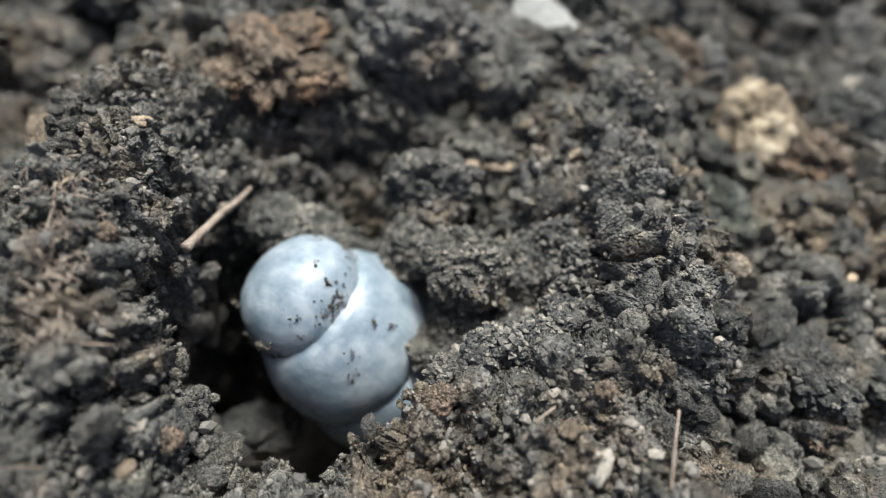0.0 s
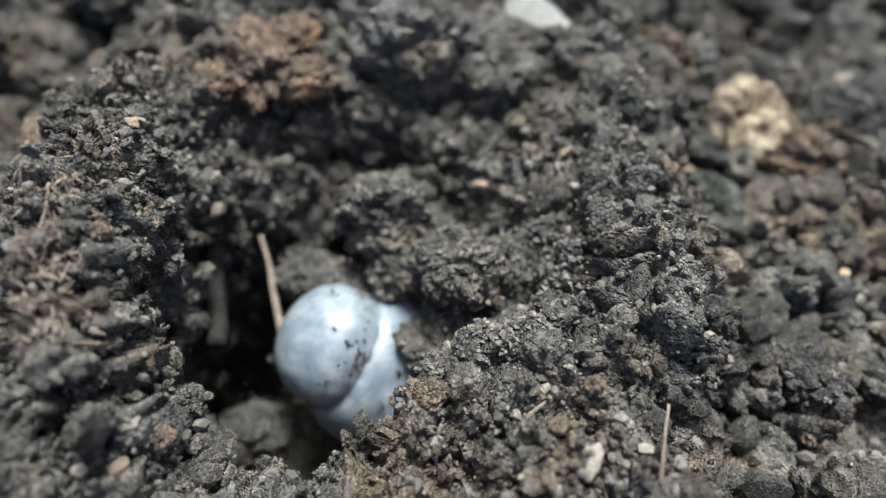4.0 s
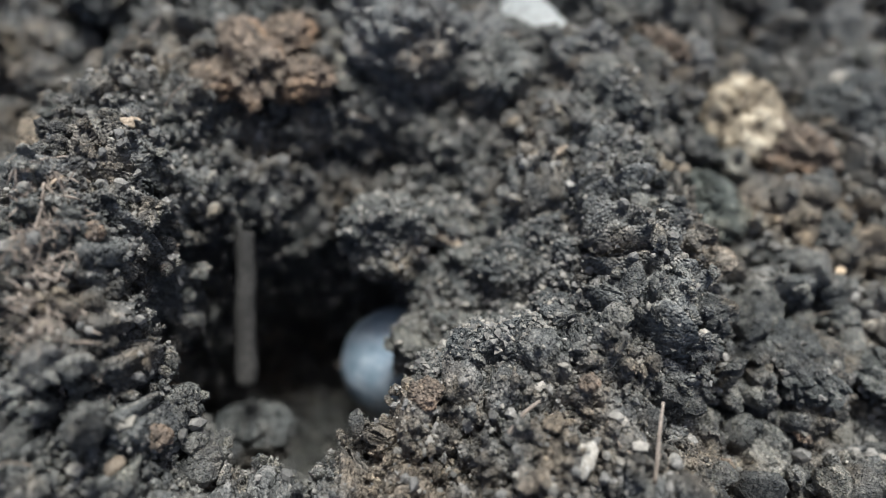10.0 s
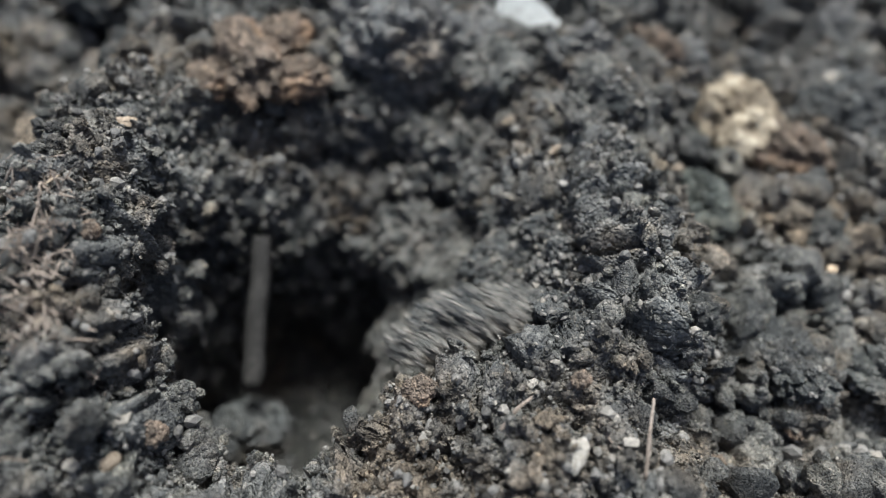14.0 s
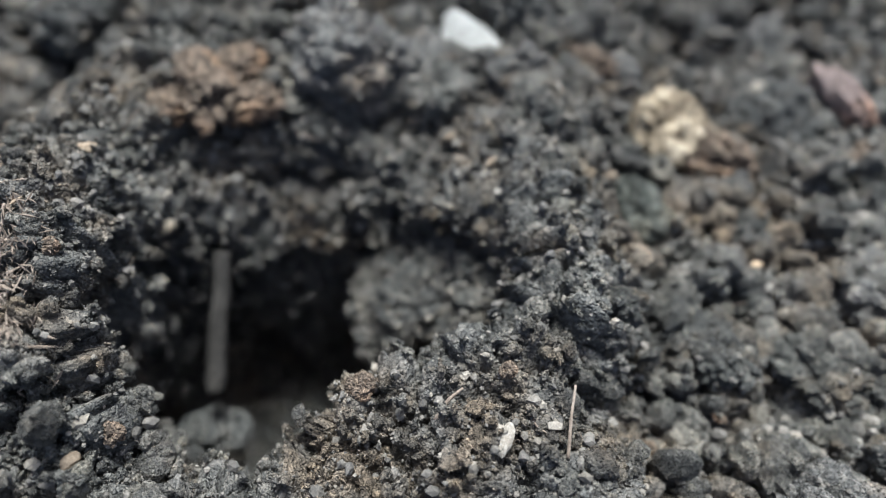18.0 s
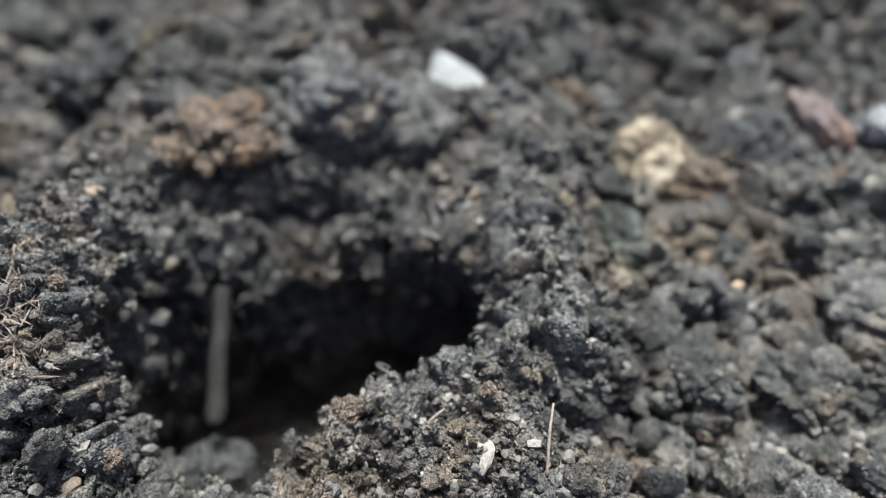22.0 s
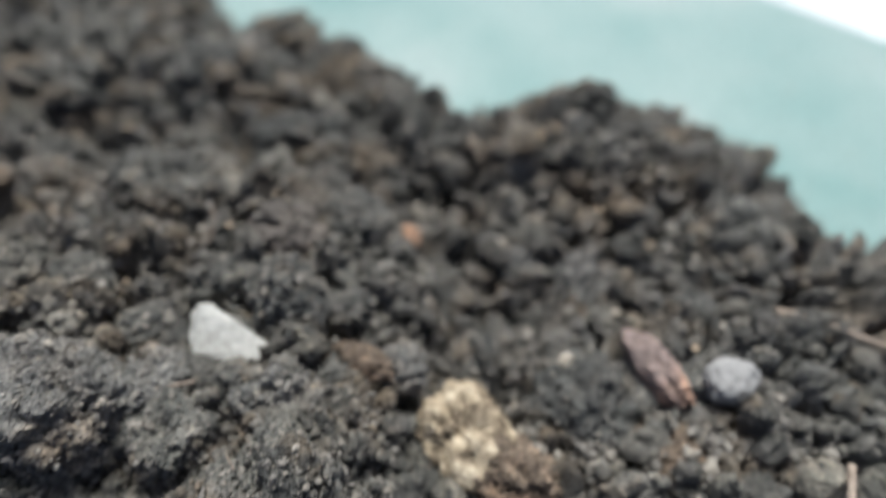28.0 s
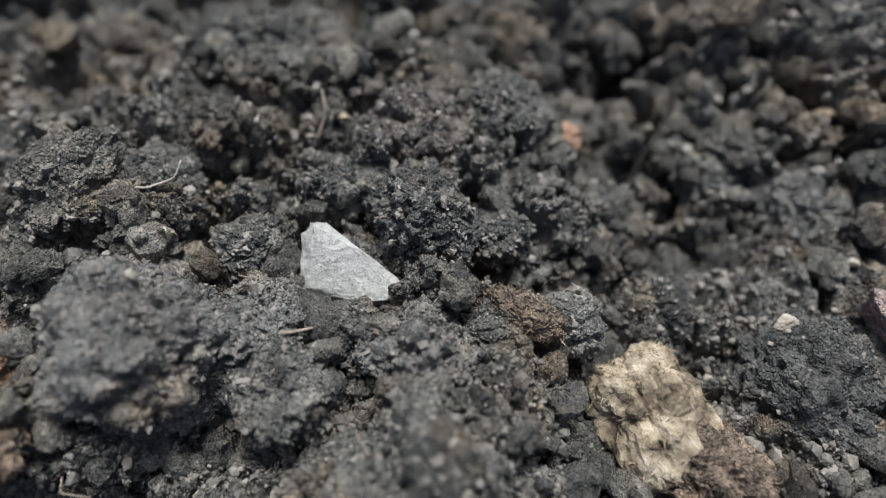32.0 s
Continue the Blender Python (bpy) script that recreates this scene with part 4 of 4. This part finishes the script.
def motions():
    dive, turn, deep = (0.55, -0.18, -0.82), (0.66, 0.02, -0.75), (0.76, 0.20, -0.62)
    down = (0.66, 0.05, -0.75)
    walk(grub, [(0, along((0.54, 8.37, 0.40), dive, 0)), (0.5, along((0.56, 8.29, 0.30), dive, 3)), (0.8, along((0.60, 8.10, 0.05), dive, 8)),
                (1.0, along((0.58, 8.05, -0.03), dive, 10)), (3.0, along((0.64, 8.02, -0.01), dive, 10)), (3.5, along((0.95, 7.92, -0.38), turn, 22)),
                (5.5, along((1.03, 7.90, -0.56), turn, 24)), (6.0, along((1.25, 7.68, -1.06), deep, 30)), (8.3, along((1.36, 7.71, -1.18), deep, 30)),
                (8.7, along((1.75, 8.12, -1.55), down, 36)), (9.0, along((1.85, 8.22, -1.75), down, 38)), (10.5, along((1.9, 8.22, -1.75), down, 38)),
                (11.0, along((2.0, 8.3, -1.95), down, 40)), (11.4, along((2.2, 8.30, -2.95), down, 44)), (13.5, along((2.3, 8.28, -3.1), down, 44)),
                (14.1, along((2.80, 8.30, -3.30), down, 48)), (16.0, along((4.2, 7.6, -4.6), deep, 60)), (32, along((4.2, 7.6, -4.6), deep, 60))])
    walk(straw_stalk, [(0, between((-0.6, 8.1, 1.8), (-0.32, 9.95, 0.85))), (0.4, between((-0.5, 8.1, 1.6), (-0.3, 9.95, 0.8))), (0.8, between((-0.15, 8.05, 0.95), (-0.27, 9.9, 0.75))),
                       (2.9, between((-0.12, 8.05, 0.93), (-0.25, 9.9, 0.75))), (3.3, between((0.42, 7.85, 0.55), (-0.2, 9.8, 0.7))),
                       (4.2, between((0.4, 7.6, -1.6), (-0.2, 9.4, -0.9))), (4.8, between((0.6, 5.8, -4.8), (2.0, 6.2, -4.8))), (32, between((0.6, 5.8, -4.8), (2.0, 6.2, -4.8)))])
    walk(stick, [(0, between((-0.95, 7.9, -0.45), (-1.3, 9.9, 0.05))), (3.0, between((-0.95, 7.9, -0.45), (-1.3, 9.9, 0.05))),
                 (5.5, between((-0.02, 7.75, -0.12), (-0.53, 9.81, 0.40))), (6.0, between((-0.08, 6.99, -0.60), (-0.35, 9.41, 0.68))),
                 (9.0, between((-0.13, 7.19, -0.84), (-0.29, 9.42, 0.39))), (11.3, between((-0.13, 7.19, -0.84), (-0.29, 9.42, 0.39))),
                 (11.6, between((-0.04, 7.22, -1.06), (-0.03, 9.53, 0.10))), (32, between((-0.04, 7.22, -1.06), (-0.03, 9.53, 0.10)))])

    def slide(ob, rows):
        walk(ob, [(t, pose(x * C, y * C, z * C, a, b, c)) for t, x, y, z, a, b, c in rows])

    slide(slider, [(0, 2.51, 10.2, 0.54, 0, 0, 0), (1.5, 2.22, 10.13, 0.54, 0, 0, 5), (3.5, 1.88, 9.87, 0.42, 5, 0, 10), (6, 1.91, 9.56, 0.33, 8, 0, 10),
                   (11.1, 2.0, 9.48, 0.25, 8, 0, 10), (11.4, 1.78, 9.45, -0.25, 25, 10, 10), (11.7, 1.5, 8.2, -3.2, 70, 10, 10), (12.1, 1.6, 6.5, -5.0, 70, 10, 10), (32, 1.6, 6.5, -5.0, 70, 10, 10)])
    slide(flaker, [(0, 3.52, 10.99, 0.45, 0, 0, 0), (6, 3.91, 10.51, 0.4, 5, 0, -4), (8.3, 3.93, 10.47, 0.38, 5, 0, -4), (8.5, 3.84, 10.41, 0.3, 5, 5, -8),
                   (9, 2.98, 9.9, 0.1, 10, 15, -20), (11.1, 2.98, 9.89, 0.1, 10, 15, -20), (11.4, 2.61, 9.7, -0.4, 20, 25, -20), (11.7, 2.4, 8.3, -3.2, 60, 40, -20),
                   (12.1, 2.4, 6.7, -5.0, 60, 40, -20), (32, 2.4, 6.7, -5.0, 60, 40, -20)])
    slide(capping, [(0, 0.35, 9.53, 0.3, 0, 0, -10), (1, 0.52, 9.16, 0.0, 0, 0, -10), (3, 0.55, 9.16, 0.0, 0, 0, -10), (3.5, 0.95, 9.02, -0.3, 0, 0, -10),
                    (6, 0.82, 8.95, -0.7, 0, 0, -5), (8.3, 1.03, 8.9, -0.8, 0, 0, -5), (8.7, 1.0, 8.6, -2.4, 20, 0, 0), (9.0, 1.1, 7.6, -3.9, 20, 0, 0), (9.3, 1.2, 6.4, -5.0, 20, 0, 0), (32, 1.2, 6.4, -5.0, 20, 0, 0)])
    for k, (ob, (x, y, z, r)) in enumerate(zip(bank, BANK)):
        t = 13.55 + 0.04 * k
        slide(ob, [(0, x, y, z, 0, 0, 0), (t, x + 0.05, y, z, 0, 0, 0), (t + 0.3, x - 0.5, y - 0.2, z - 0.9, 0, -30, 0),
                   (t + 0.6, x - 0.6, 7.4, -3.2, 0, -70, 0), (15.0, x - 0.6, 6.6, -5.0, 0, -70, 0), (32, x - 0.6, 6.6, -5.0, 0, -70, 0)])
    for k, (ob, (x, y, z, r)) in enumerate(zip(rim_chunk, RIM)):
        slide(ob, [(0, x, y, z, 0, 0, 0), (13.9, x, y, z, 0, 0, 0), (14.0, x - 0.4, y + 0.5, z - 0.15, 0, -25, 0), (14.1, x - 0.9, y + 0.9, z - 1.2, 0, -60, 0),
                   (14.3, x - 1.2, 7.9, -3.1, 0, -85, 0), (15.0, x - 1.2, 6.6, -5.0, 0, -85, 0), (32, x - 1.2, 6.6, -5.0, 0, -85, 0)])
    for k, (ob, (x, y, z, r)) in enumerate(zip(slump, SLUMP)):
        t = 19.05 + 0.03 * k
        slide(ob, [(0, x + 0.1, y + 0.1, z, 0, 0, 0), (t, x, y, z, 0, 0, 0), (t + 0.2, x - 0.25, y - 0.4, z - 1.0, 0, -25, 0), (t + 0.4, x - 0.5, 7.4, -3.3, 0, -60, 0),
                   (t + 0.9, x - 0.5, 6.6, -5.0, 0, -60, 0), (32, x - 0.5, 6.6, -5.0, 0, -60, 0)])
    slide(gap_fill, [(0, 2.3, 9.35, 0.25, 0, 0, 0), (1, 2.25, 9.2, 0.1, 0, 0, 0), (3.5, 2.2, 9.1, 0.0, 0, 10, 0), (6, 2.15, 9.1, -0.2, 0, 10, 0), (8.3, 2.2, 9.1, -0.2, 0, 10, 0),
                     (8.6, 2.3, 8.9, -0.9, 0, -20, 0), (9, 2.6, 7.9, -3.0, 0, -60, 0), (9.4, 2.8, 6.8, -5.0, 0, -60, 0), (32, 2.8, 6.8, -5.0, 0, -60, 0)])
    slide(knob, [(0, 3.2, 8.7, 0.55, 0, 0, 0), (8.3, 3.25, 8.5, 0.5, 0, 0, 0), (8.6, 2.85, 8.43, -0.3, 0, -30, 0), (9, 2.6, 7.9, -3.0, 0, -70, 0), (9.4, 2.8, 6.8, -5.0, 0, -70, 0), (32, 2.8, 6.8, -5.0, 0, -70, 0)])
    slide(pillar, [(0, 3.6, 9.2, -1.0, 0, 0, 0), (14, 3.5, 9.0, -0.95, 0, 0, 0), (19.15, 3.41, 8.9, -0.95, 0, 0, 0), (19.4, 3.3, 8.5, -1.6, 0, -20, 0), (19.8, 3.0, 7.6, -3.2, 0, -60, 0),
                   (20.2, 3.0, 6.7, -5.0, 0, -60, 0), (32, 3.0, 6.7, -5.0, 0, -60, 0)])


motions()
